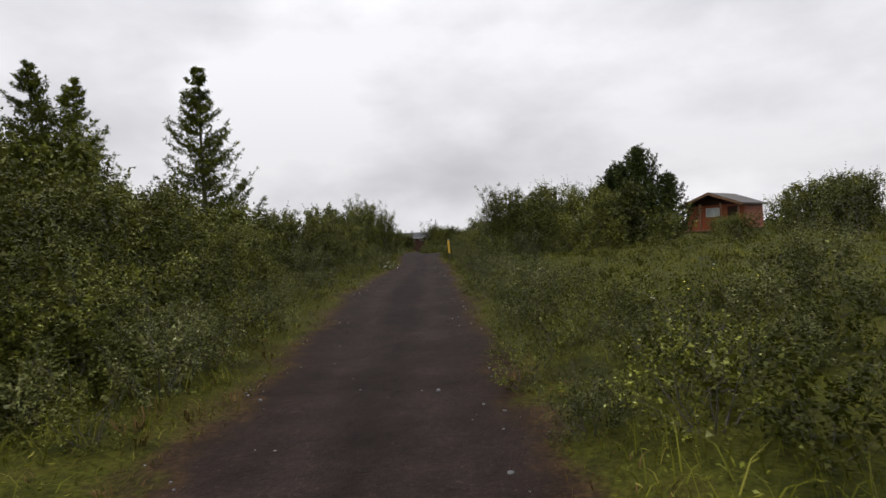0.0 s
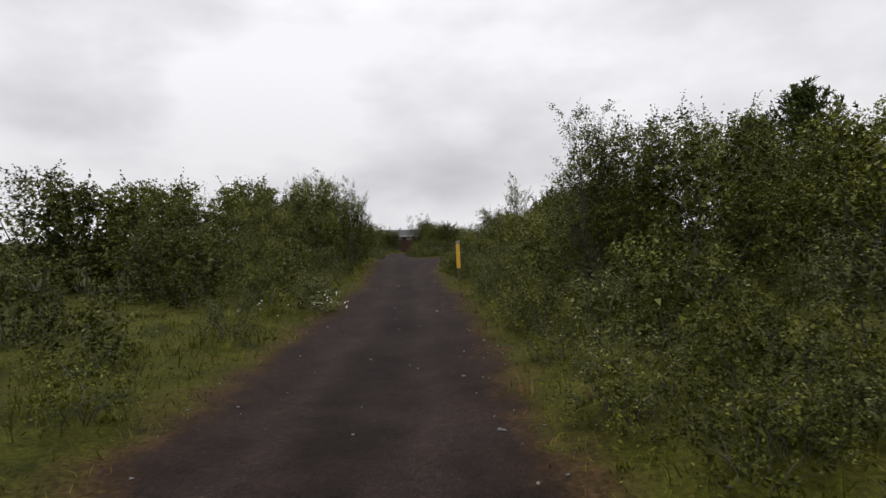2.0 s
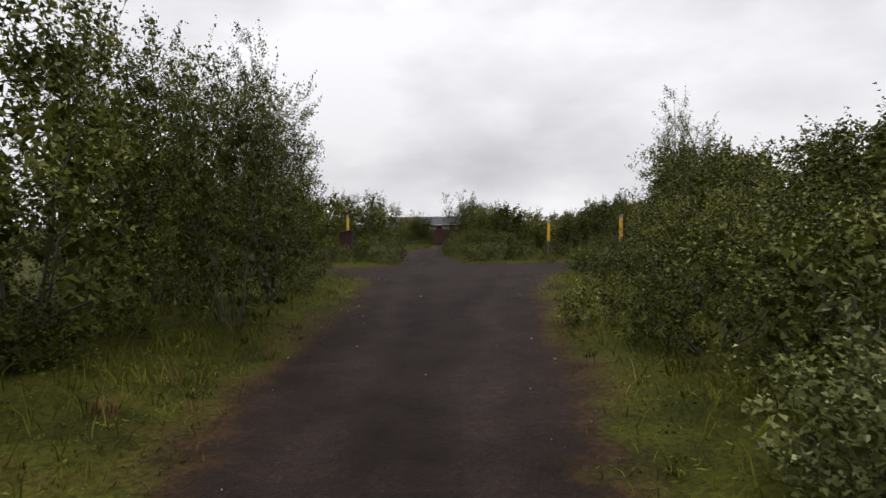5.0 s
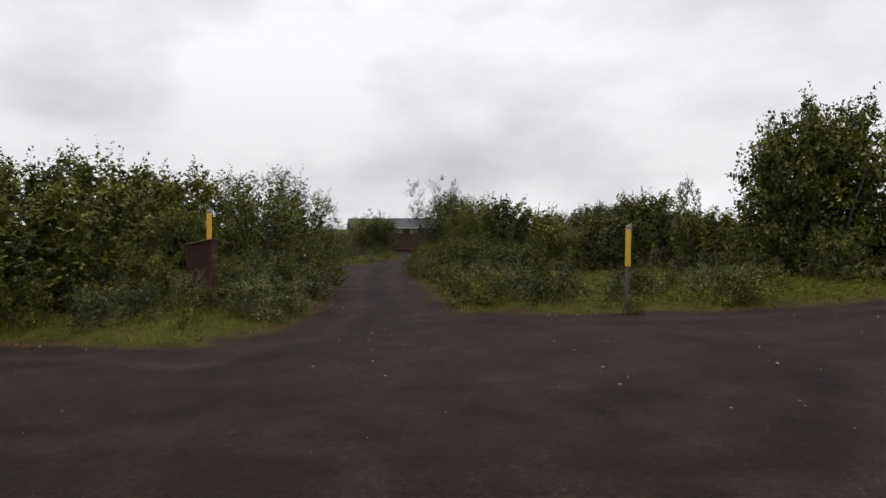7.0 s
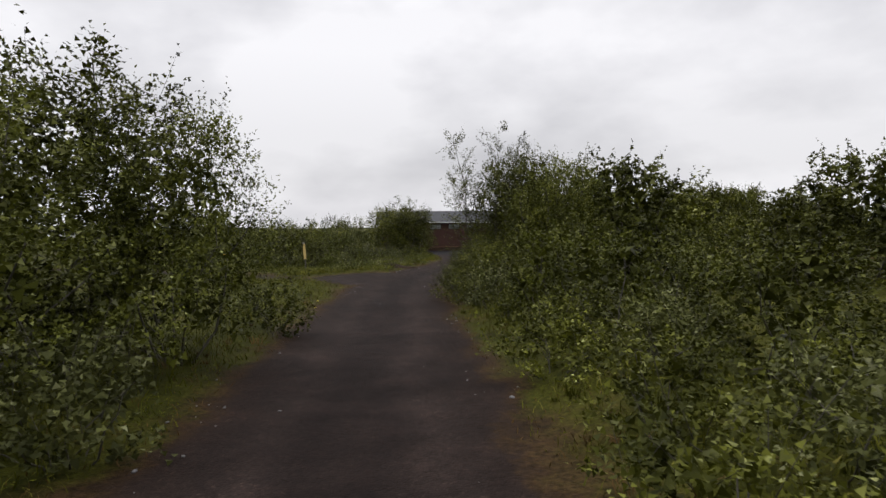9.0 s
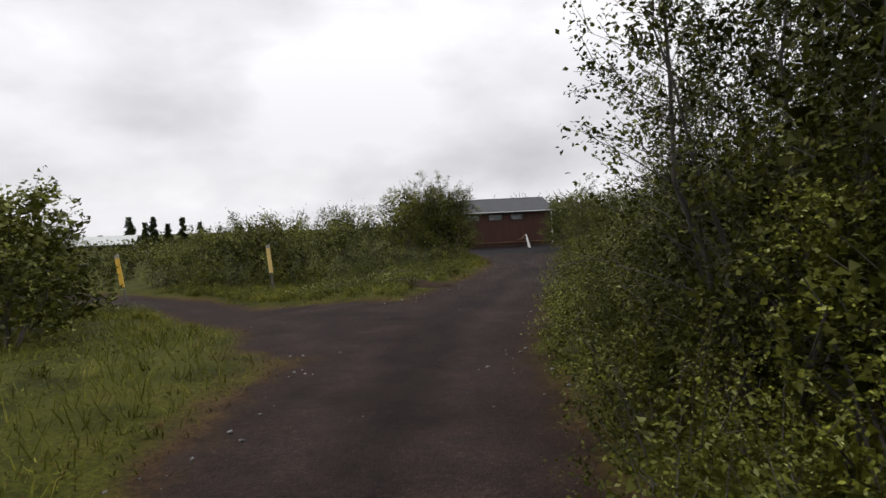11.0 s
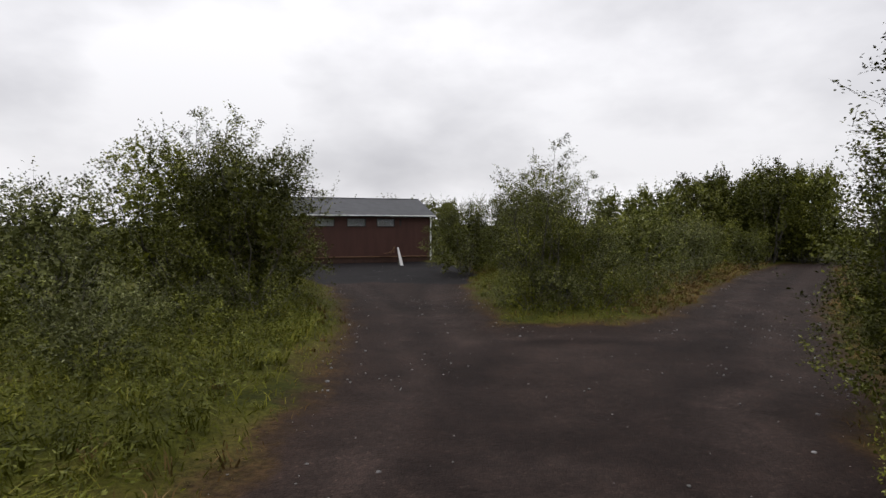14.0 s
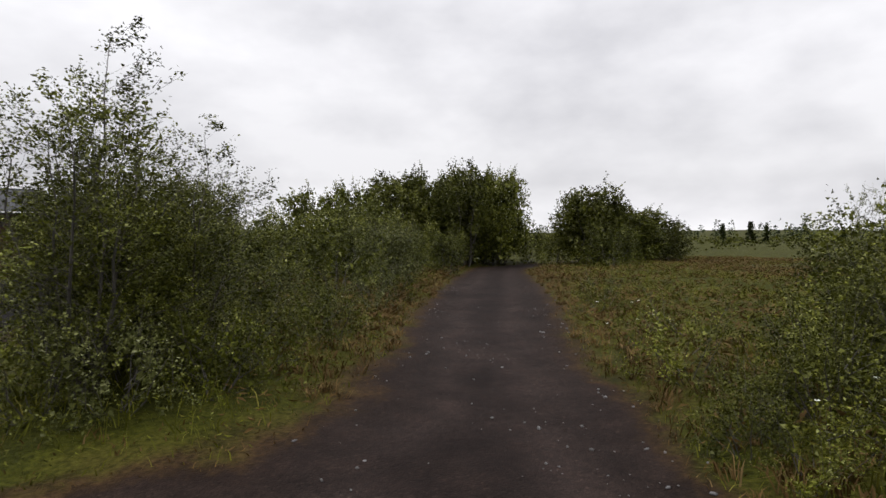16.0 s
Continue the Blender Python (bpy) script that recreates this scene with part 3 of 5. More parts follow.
def conifer(name, seed, mat, label, h, r, whorls, boughs, up, needle, bare=0.08, wisp=0.35, taper=0.75, full=2, lift=1.6):
    """A conifer: a straight stem, whorls of boughs with side twigs, needles in tufts."""
    rng = np.random.RandomState(seed)
    ob = thing(name, Matrix(), label, "tree")
    lines, base, way, size = [], [], [], []
    zs = np.linspace(0, h, 9)
    lines.append((np.stack([0.03 * np.sin(zs), 0.03 * np.cos(zs * 1.3), zs - 0.1], 1), np.linspace(0.018 * h, 0.006, 9)))
    for w in range(whorls):
        f = bare + (1 - bare) * (w / whorls) ** 0.95
        for _ in range(boughs):
            a, ln_ = rng.uniform(0, 2 * np.pi), r * (1 - f) ** taper * rng.uniform(0.4, 1.3) + (0.12 if taper < 0.8 else 0.05)
            d = np.array([np.cos(a), np.sin(a), 0])
            z0 = f * h + rng.uniform(-0.1, 0.1)
            u = np.linspace(0, 1, 6)
            pts = np.array([0, 0, z0]) + d * (u * ln_)[:, None] + UP * (up * ln_ * (u**lift) - 0.10 * ln_ * np.sin(u * np.pi))[:, None]
            lines.append((pts, np.linspace(0.014, 0.003, 6)))
            n = int(7 + ln_ * 17)
            s = rng.uniform(0.12, 1.0, n)
            on = np.stack([np.interp(s, u, pts[:, k]) for k in range(3)], 1)
            sd = unit(d * 0.6 + UP * (up * 0.7 + 0.1) + np.cross(d, UP) * rng.choice([-1, 1], n)[:, None] * rng.uniform(0.3, 1.1, n)[:, None] + rng.normal(size=(n, 3)) * 0.25)
            sl = wisp * ln_ * (1.05 - s) * rng.uniform(0.4, 1, n) + 0.08
            for k in range(3):
                q = rng.uniform(0, 1, n)
                base.append(on + sd * (sl * q)[:, None])
                way.append(sd + rng.normal(size=(n, 3)) * 0.6)
    base, way = np.concatenate(base), np.concatenate(way)
    base = np.concatenate([base + rng.normal(size=base.shape) * 0.02 for _ in range(full)])
    way = np.concatenate([way + rng.normal(size=way.shape) * 0.5 * k for k in range(full)])
    lv, lt = leaves(rng, base, way, needle * rng.uniform(0.6, 1.2, len(base)), 0.24, small=True)
    wv, wq = tubes(lines, 5)
    part("trunk", mesh_of("trunk", wv, wq, BARK, smooth=True), BARK, ob)
    part("needles", mesh_of("needles", lv, lt, mat), mat, ob)
    return ob


USED = set()


def plant(ob, x, y, s=1.0, turn=0.0, sz=None, dz=-0.03):
    """Sets the template where it stands first, then copies of it."""
    m = pose(x, y, float(land(x, y)) + dz, 0, 0, turn) @ Matrix.Diagonal((s, s, sz or s, 1))
    if ob.name in USED:
        return copy_thing(ob, m @ Matrix.Diagonal((*(1 / v for v in ob.scale), 1)))
    USED.add(ob.name)
    ob.matrix_basis = m
    return ob


W_LABEL = "dense dark green willow shrub with grey stems on grass"
B_LABEL = "slender young birch with open crown and thin grey stems"
MATS = (WILLOW, BIRCH, WILLOW, BIRCH)
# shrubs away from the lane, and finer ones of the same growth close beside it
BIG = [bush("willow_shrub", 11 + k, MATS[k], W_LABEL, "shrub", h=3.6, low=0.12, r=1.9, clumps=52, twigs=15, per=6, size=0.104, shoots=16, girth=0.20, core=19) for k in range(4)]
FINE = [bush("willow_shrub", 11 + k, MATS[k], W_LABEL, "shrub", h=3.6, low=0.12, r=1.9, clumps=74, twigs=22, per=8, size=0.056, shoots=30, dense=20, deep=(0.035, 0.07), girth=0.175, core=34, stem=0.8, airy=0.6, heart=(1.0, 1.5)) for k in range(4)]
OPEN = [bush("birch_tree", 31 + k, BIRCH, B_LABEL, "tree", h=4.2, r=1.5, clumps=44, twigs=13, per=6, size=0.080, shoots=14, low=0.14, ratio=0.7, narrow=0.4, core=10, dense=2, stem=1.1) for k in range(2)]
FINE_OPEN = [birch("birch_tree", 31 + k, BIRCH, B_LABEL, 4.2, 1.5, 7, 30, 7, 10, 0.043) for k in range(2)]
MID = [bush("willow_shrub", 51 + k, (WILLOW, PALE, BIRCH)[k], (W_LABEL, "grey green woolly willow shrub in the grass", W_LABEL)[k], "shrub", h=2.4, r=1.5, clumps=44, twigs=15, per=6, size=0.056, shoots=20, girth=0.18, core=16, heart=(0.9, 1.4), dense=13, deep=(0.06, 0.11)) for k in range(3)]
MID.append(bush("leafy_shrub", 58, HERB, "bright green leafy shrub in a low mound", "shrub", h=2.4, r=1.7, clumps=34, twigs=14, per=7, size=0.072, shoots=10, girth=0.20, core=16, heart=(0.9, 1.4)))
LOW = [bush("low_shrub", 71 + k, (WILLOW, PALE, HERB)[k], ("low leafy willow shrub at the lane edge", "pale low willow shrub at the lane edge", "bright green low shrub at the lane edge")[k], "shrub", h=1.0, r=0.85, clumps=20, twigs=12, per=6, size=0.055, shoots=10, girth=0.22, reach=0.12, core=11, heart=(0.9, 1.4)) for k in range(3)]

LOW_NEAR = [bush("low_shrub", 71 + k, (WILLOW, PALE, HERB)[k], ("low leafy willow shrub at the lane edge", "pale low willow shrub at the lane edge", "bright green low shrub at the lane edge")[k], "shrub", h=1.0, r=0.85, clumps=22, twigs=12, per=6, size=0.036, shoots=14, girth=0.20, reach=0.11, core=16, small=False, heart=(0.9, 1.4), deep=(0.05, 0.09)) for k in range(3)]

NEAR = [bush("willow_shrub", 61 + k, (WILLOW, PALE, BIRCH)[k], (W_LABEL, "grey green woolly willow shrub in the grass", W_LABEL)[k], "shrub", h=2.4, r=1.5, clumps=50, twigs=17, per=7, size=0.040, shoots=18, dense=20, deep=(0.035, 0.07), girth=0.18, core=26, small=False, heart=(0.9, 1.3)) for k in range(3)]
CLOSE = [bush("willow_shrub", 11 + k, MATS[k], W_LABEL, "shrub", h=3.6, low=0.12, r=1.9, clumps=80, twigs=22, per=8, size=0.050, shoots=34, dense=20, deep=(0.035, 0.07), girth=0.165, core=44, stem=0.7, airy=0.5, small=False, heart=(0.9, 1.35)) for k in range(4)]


def grade(ob, x, y):
    """The finer kind for a shrub that stands close to the driven lane."""
    if road_gap(x, y) < (6.5 if 24 < y < 33 else 3.8) and -8.5 < x < 7:
        for coarse, fine in ((BIG, CLOSE if road_gap(x, y) < (2.4 if y > 75 else 1.6) else FINE), (OPEN, FINE_OPEN)):
            if ob in coarse:
                return fine[coarse.index(ob)]
        if ob in MID[:3] and road_gap(x, y) < 1.5:
            return NEAR[MID.index(ob)]
    return ob


# big shrubs and trees along the lane: template, x, y, scale, turn, height scale
for k, (ob, x, y, s, sz) in enumerate((
    # first stretch, one side then the other
    (BIG[0], -5.2, 9.5, 0.85, 0.75), (BIG[1], -7.4, 11.5, 1.0, 0.9), (BIG[2], -4.6, 13.2, 0.62, 0.55), (OPEN[0], -6.9, 14.6, 0.95, 0.74), (BIG[2], -7.6, 15.6, 0.9, 0.9), (BIG[3], -9.6, 14.5, 1.1, 0.95), (BIG[1], -6.2, 16.2, 0.75, 0.62),
    (BIG[1], -6.9, 18.2, 0.9, 0.8), (BIG[2], -9.6, 19.0, 1.05, 1.0), (BIG[3], -12.4, 19.4, 1.1, 1.1), (BIG[2], -5.0, 5.6, 0.8, 0.7), (BIG[0], -8.2, 6.5, 1.0, 0.85), (BIG[0], -8.8, 35.0, 1.05, 0.9), (OPEN[0], -13.4, 37.2, 1.2, 1.05), (BIG[3], -11.2, 36.0, 1.1, 1.0),
    (BIG[1], -6.4, 40.6, 1.0, 0.94), (BIG[2], -8.6, 43.2, 1.1, 1.05), (BIG[3], -6.2, 45.6, 1.05, 1.22), (BIG[0], -6.8, 49.4, 1.0, 1.36), (OPEN[1], -4.7, 49.6, 0.8, 1.1), (BIG[1], -9.8, 48.0, 1.2, 1.3),
    (BIG[2], -5.9, 37.2, 0.8, 0.78), (OPEN[0], -7.8, 41.4, 0.9, 1.0), (BIG[0], -12.0, 43.0, 1.2, 1.2),
    (BIG[1], 4.1, 27.6, 1.0, 0.95), (OPEN[0], 2.65, 28.3, 0.85, 0.86), (BIG[0], 3.1, 28.6, 0.75, 1.0), (BIG[2], 6.0, 30.4, 1.1, 1.08), (BIG[0], 6.6, 26.6, 1.0, 0.9), (BIG[3], 8.8, 29.4, 1.1, 1.0), (BIG[1], 9.2, 33.8, 1.1, 1.0), (BIG[0], 4.2, 33.2, 0.8, 0.72),
    (BIG[3], 5.8, 38.9, 0.95, 0.95), (BIG[2], 3.2, 41.6, 0.75, 0.68), (BIG[1], 7.4, 42.5, 1.1, 0.95), (BIG[0], 3.0, 46.0, 0.85, 0.7), (BIG[3], 3.4, 52.0, 0.95, 0.85), (BIG[2], 6.2, 49.0, 1.0, 0.9), (OPEN[1], 9.5, 56.0, 1.1, 1.05), (OPEN[0], 8.6, 46.2, 1.1, 1.2), (BIG[0], 7.2, 45.2, 1.0, 1.05), (BIG[2], 10.2, 47.5, 1.1, 1.1), (BIG[1], 10.6, 58.2, 1.2, 1.2), (BIG[0], 30.5, 49.5, 1.2, 1.2), (BIG[1], 33.0, 48.0, 1.3, 1.3), (BIG[1], 6.4, 54.6, 1.0, 0.85),
    # junction
    (OPEN[0], -8.2, 55.6, 1.35, 1.35), (OPEN[1], -6.5, 54.4, 1.2, 1.12), (BIG[0], -9.4, 52.5, 1.1, 1.15), (OPEN[1], 5.7, 59.0, 0.95, 1.34), (BIG[2], 7.4, 58.6, 0.9, 1.1), (OPEN[0], -7.7, 57.2, 0.85, 1.0), (BIG[0], -9.6, 66.9, 0.9, 0.85), (BIG[1], -11.6, 67.8, 1.0, 1.0), (BIG[3], -8.1, 68.4, 0.7, 0.66), (BIG[3], -10.4, 63.9, 1.0, 0.9), (BIG[1], -12.6, 65.2, 1.2, 1.1), (BIG[0], -14.2, 67.0, 1.2, 1.2), (BIG[2], -10.8, 57.2, 1.0, 1.1),
    (BIG[3], 11.2, 74.7, 1.15, 1.62), (BIG[1], 12.9, 75.6, 1.32, 1.9), (OPEN[0], 11.9, 74.2, 1.35, 1.6), (BIG[0], 13.8, 74.4, 1.25, 1.6), (BIG[2], 11.7, 76.2, 1.3, 1.72), (BIG[2], 9.2, 77.8, 0.9, 0.8), (BIG[2], 14.5, 73.0, 1.1, 0.9), (BIG[0], 6.2, 81.4, 0.9, 0.78), (BIG[1], 8.8, 83.2, 1.1, 1.12), (BIG[3], 11.0, 81.6, 1.0, 0.8), (BIG[1], 9.6, 74.6, 0.8, 0.6),
    (BIG[3], -12.2, 72.6, 1.35, 1.22), (BIG[2], -9.8, 70.6, 1.1, 0.95), (BIG[0], -7.3, 72.6, 1.12, 1.10), (BIG[3], -5.9, 72.5, 0.8, 0.92), (BIG[1], -6.7, 70.2, 0.9, 0.85), (BIG[2], -8.6, 70.0, 1.0, 1.0), (BIG[1], -15.5, 71.0, 1.3, 1.1),
    # second stretch
    (BIG[0], -1.0, 81.5, 1.0, 1.08), (OPEN[0], -1.9, 82.0, 1.0, 1.05), (BIG[1], 0.4, 83.2, 1.0, 1.0), (BIG[1], -0.3, 80.2, 0.85, 1.0), (BIG[2], -0.5, 79.4, 0.75, 0.8), (BIG[3], 1.4, 80.6, 1.0, 1.0), (BIG[2], 3.0, 83.0, 1.1, 0.9), (BIG[1], 0.2, 85.6, 0.9, 0.75), (OPEN[1], -1.0, 86.0, 0.85, 0.98),
    (BIG[2], -0.2, 89.0, 0.95, 0.72), (OPEN[1], 0.75, 95.1, 0.95, 0.72), (BIG[1], 0.4, 95.0, 0.6, 0.62), (OPEN[0], 1.7, 94.7, 0.8, 0.80), (BIG[0], 2.2, 92.4, 1.0, 0.84), (BIG[3], 0.9, 93.0, 0.75, 0.85),
    (BIG[1], -12.5, 87.2, 0.95, 0.86), (BIG[0], -13.9, 89.3, 0.7, 0.64), (BIG[3], -16.5, 88.5, 1.1, 0.85), (BIG[0], -6.1, 102.3, 0.95, 0.94), (OPEN[0], -7.0, 103.4, 1.0, 0.92), (BIG[2], -7.6, 103.2, 1.0, 0.98), (BIG[1], -6.6, 104.4, 1.0, 0.95),
    # forecourt and the far end
    (OPEN[1], -0.7, 102.1, 0.85, 0.76), (OPEN[0], 0.3, 102.9, 0.8, 0.62), (BIG[2], -0.3, 102.4, 0.52, 0.5), (OPEN[0], -0.4, 103.6, 0.75, 0.66), (BIG[1], 1.2, 104.6, 0.7, 0.5), (BIG[3], 1.6, 112.0, 0.95, 0.9), (BIG[0], -0.2, 113.6, 0.8, 0.85), (BIG[1], 0.2, 117.0, 1.0, 0.95),
    (BIG[0], 16.0, 124.5, 1.3, 1.42), (BIG[1], 19.0, 126.0, 1.5, 1.65), (BIG[2], 21.8, 125.4, 1.4, 1.8), (OPEN[1], 20.2, 123.6, 1.3, 1.5), (BIG[3], 23.6, 124.4, 1.2, 1.7), (BIG[0], 25.0, 118.4, 1.35, 1.32), (BIG[3], 28.4, 117.6, 1.2, 0.95), (BIG[2], 17.4, 127.0, 1.4, 1.65), (BIG[3], 14.0, 126.0, 1.3, 1.35), (BIG[1], 12.0, 127.0, 1.3, 1.28), (BIG[0], 23.0, 127.5, 1.4, 1.7), (BIG[1], 24.8, 125.8, 1.3, 1.75), (BIG[2], 22.4, 124.0, 1.0, 1.1), (BIG[2], 27.2, 119.6, 1.4, 1.18), (BIG[1], 29.8, 119.4, 1.3, 1.0), (BIG[3], 32.0, 118.6, 1.2, 0.8), (BIG[3], 18.2, 124.4, 1.3, 1.35), (BIG[1], 22.6, 126.2, 1.3, 1.6), (BIG[2], 20.4, 127.2, 1.3, 1.6), (BIG[2], 26.4, 120.0, 1.3, 1.2), (BIG[2], 2.4, 115.0, 1.1, 1.0), (BIG[0], 4.4, 119.0, 1.2, 1.1), (BIG[1], 1.8, 138.0, 1.3, 1.3), (BIG[3], -1.6, 138.5, 1.3, 1.3), (BIG[0], -5.0, 139.5, 1.3, 1.25), (BIG[2], 27.5, 118.0, 1.2, 0.9), (BIG[1], 12.6, 122.4, 1.1, 1.0),
    (OPEN[1], -6.6, 56.3, 0.9, 1.12), (BIG[2], -6.7, 32.6, 0.8, 0.8), (OPEN[0], 8.3, 77.4, 0.5, 1.0), (OPEN[1], -1.25, 83.7, 0.8, 1.04), (BIG[3], -10.6, 15.6, 1.2, 1.4), (BIG[1], -12.2, 18.4, 1.3, 1.55), (BIG[2], -13.8, 19.6, 1.3, 1.5), (BIG[1], -4.45, 47.3, 0.7, 1.0), (BIG[0], -0.2, 103.0, 0.6, 0.6),
)):
    plant(grade(ob, x, y), x, y, s, 47.0 * k, sz)

# middle and low shrubs
for k, (ob, x, y, s) in enumerate((
    (MID[0], -3.9, 8.0, 0.6), (MID[2], -3.7, 5.6, 0.55), (MID[0], -4.3, 10.4, 0.6), (MID[2], -4.9, 7.2, 0.75), (MID[0], 1.5, 31.9, 0.5), (MID[2], 2.3, 33.2, 0.55), (MID[3], 9.7, 115.2, 0.75), (MID[3], 11.4, 116.0, 0.6), (MID[3], 8.2, 115.6, 0.6), (MID[0], -2.15, 89.6, 0.5), (MID[2], -2.6, 82.8, 0.5), (MID[1], -4.4, 19.6, 0.55), (MID[2], -3.9, 29.5, 0.5), (MID[0], -5.8, 30.5, 0.8), (MID[2], -6.8, 26.5, 0.6), (MID[0], -8.8, 22.5, 0.7), (MID[2], -11.0, 29.0, 1.1), (MID[0], -13.0, 31.0, 1.3), (MID[1], -7.5, 32.8, 0.9),
    (MID[1], 4.6, 7.2, 0.42), (MID[0], 1.9, 21.5, 0.45), (MID[2], 2.2, 24.0, 0.6), (MID[1], 3.3, 22.4, 0.55), (MID[0], 5.4, 23.4, 0.8), (MID[0], 2.0, 30.4, 0.8), (MID[2], 2.4, 34.6, 0.75),
    (MID[0], 1.5, 40.2, 0.62), (MID[1], 2.0, 38.5, 0.5), (MID[2], 1.4, 44.0, 0.7), (MID[0], 1.7, 48.3, 0.65), (MID[1], -4.9, 42.6, 0.5),
    (MID[2], 3.2, 53.6, 0.5), (MID[0], 4.6, 56.0, 0.6), (MID[0], -8.9, 66.4, 0.7), (MID[2], -5.7, 67.8, 0.62), (MID[2], -5.9, 66.2, 0.55), (MID[1], -7.0, 66.2, 0.38), (MID[0], -7.9, 66.3, 0.55), (MID[0], -10.5, 67.0, 0.9),
    (MID[3], -0.5, 73.6, 0.72), (MID[3], 0.7, 71.6, 0.66), (MID[3], 1.9, 71.4, 0.42), (MID[3], -1.0, 76.0, 0.75), (MID[2], 1.0, 74.6, 0.62), 
    (MID[0], -1.9, 80.8, 0.7), (MID[2], -1.9, 82.6, 0.8), (MID[0], -1.9, 79.2, 0.62), (MID[2], 11.0, 72.4, 0.8), (MID[0], 13.0, 71.6, 0.8), (MID[0], -2.0, 84.4, 0.7), (MID[2], -1.7, 86.8, 0.75), (MID[0], -1.6, 91.0, 0.6), (MID[2], -0.3, 92.8, 0.6), (MID[0], 4.3, 97.5, 0.6), (MID[0], 5.7, 98.1, 0.76), (MID[2], 6.8, 98.9, 0.7), (MID[2], 4.6, 95.4, 0.9),
    (MID[0], -12.6, 99.2, 1.04), (MID[2], -10.6, 101.0, 0.98), (MID[0], -15.5, 101.5, 0.95), (MID[1], -9.4, 99.0, 0.45), (MID[2], -18.5, 103.0, 0.72), (MID[0], -13.8, 104.0, 1.22), (MID[2], -21.0, 101.2, 0.66), (MID[1], -10.6, 104.8, 1.22), (MID[0], -24.5, 102.5, 1.28), (MID[2], -16.5, 106.5, 1.28), (MID[0], -8.6, 107.0, 1.34),
    (MID[1], 0.3, 104.0, 0.5), (MID[2], 5.2, 109.5, 0.95), (MID[0], 3.2, 110.0, 0.9), (MID[1], 7.6, 111.2, 0.85), (MID[2], 8.6, 113.6, 1.0), (MID[0], 6.0, 114.4, 1.1), (MID[0], 2.8, 117.5, 1.1), (MID[2], 3.4, 124.5, 1.1), (MID[0], 10.8, 117.5, 1.2),
    (MID[0], 6.2, 84.0, 1.0), (MID[2], 8.5, 86.0, 1.1), (MID[0], 5.0, 88.0, 1.1), (MID[2], 11.0, 84.5, 1.1), (MID[1], 9.5, 89.5, 0.9), (MID[0], 13.5, 88.0, 1.2), (MID[2], 7.0, 92.0, 0.9), (MID[0], 4.6, 82.0, 0.9), (MID[2], 7.4, 82.5, 0.9),
    (MID[2], -23.0, 105.5, 0.75), (MID[0], -19.5, 106.5, 0.75), (MID[2], -12.0, 107.0, 1.34), (MID[0], -26.5, 103.6, 1.22), (MID[2], -29.0, 106.0, 1.34), (MID[0], -17.2, 99.6, 0.6), (MID[2], -14.2, 98.6, 0.92), (MID[0], -11.4, 98.4, 0.73), (MID[2], -24.0, 102.0, 0.8),
    (MID[0], 3.6, 44.6, 1.0), (MID[2], 4.9, 46.6, 1.15), (MID[0], 8.2, 46.4, 1.2), (MID[2], 5.2, 43.2, 1.1), (MID[0], 9.0, 51.0, 1.3), (MID[2], 4.6, 50.2, 1.1), (MID[0], 2.6, 49.6, 0.85), (MID[2], 2.2, 42.6, 0.85),
    (MID[2], 22.0, 114.6, 1.0), (MID[0], 23.4, 119.4, 0.9), (MID[2], 26.0, 116.8, 0.9), (MID[0], 28.5, 119.2, 1.1), (MID[1], 31.5, 120.0, 0.8), (MID[0], 17.5, 121.8, 0.9), (MID[2], 20.0, 125.0, 1.1), (MID[0], 23.5, 126.0, 1.2), (MID[2], 26.5, 124.6, 1.1), (MID[0], 15.2, 121.4, 1.1), (MID[1], 12.8, 118.8, 0.95), (MID[2], 13.8, 116.8, 0.8),
    (MID[0], 26.5, 46.0, 0.9), (MID[2], 28.6, 47.4, 1.1), (MID[0], 24.6, 40.5, 0.8), (MID[2], 25.6, 37.0, 1.0), (MID[0], 22.0, 33.6, 1.0), (MID[1], 20.0, 29.0, 0.9), (MID[2], 31.0, 45.0, 1.2), (MID[0], 18.2, 26.0, 0.9), (MID[2], 15.2, 21.5, 0.8), (MID[2], 13.6, 26.5, 0.6), (MID[0], 16.4, 33.0, 0.5), (MID[2], 11.5, 30.4, 0.8), (MID[0], 18.4, 38.6, 0.45), (MID[2], 20.2, 43.2, 0.5), (MID[0], 22.2, 46.4, 0.45), (MID[0], 30.5, 117.0, 1.0), (MID[0], -4.6, 32.2, 0.7), (MID[2], -5.7, 34.8, 0.8), (MID[0], -4.5, 35.0, 0.6), (MID[2], 4.1, 57.8, 0.6), (MID[0], 2.6, 56.6, 0.5), (MID[0], 1.2, 45.6, 0.78),)):
    plant(grade(ob, x, y), x, y, s * (1.04 if x < -8 and y > 97 else 1.3 if x > 15 and y < 55 else 1.0), 61.0 * k)
rng = np.random.RandomState(21)
verge = [(a, b, rng.uniform(0.45, 0.9)) for a, b in zip(rng.uniform(-8, 9, 420), rng.uniform(2, 106, 420)) if 0.5 < road_gap(a, b) < 4.0 and not (a < -1 and 9 < b < 31)][:112]
near = [(-3.8 - 1.3 * (k % 3) - 0.3 * math.sin(k), 4.6 + 0.75 * k, 0.42 + 0.3 * math.sin(2.1 * k) ** 2) for k in range(6)]
near += [(1.0 + 0.62 * (k % 5) + 0.3 * math.sin(2.3 * k), 4.2 + 0.30 * k, 0.50 + 0.3 * math.sin(1.9 * k) ** 2) for k in range(62)]
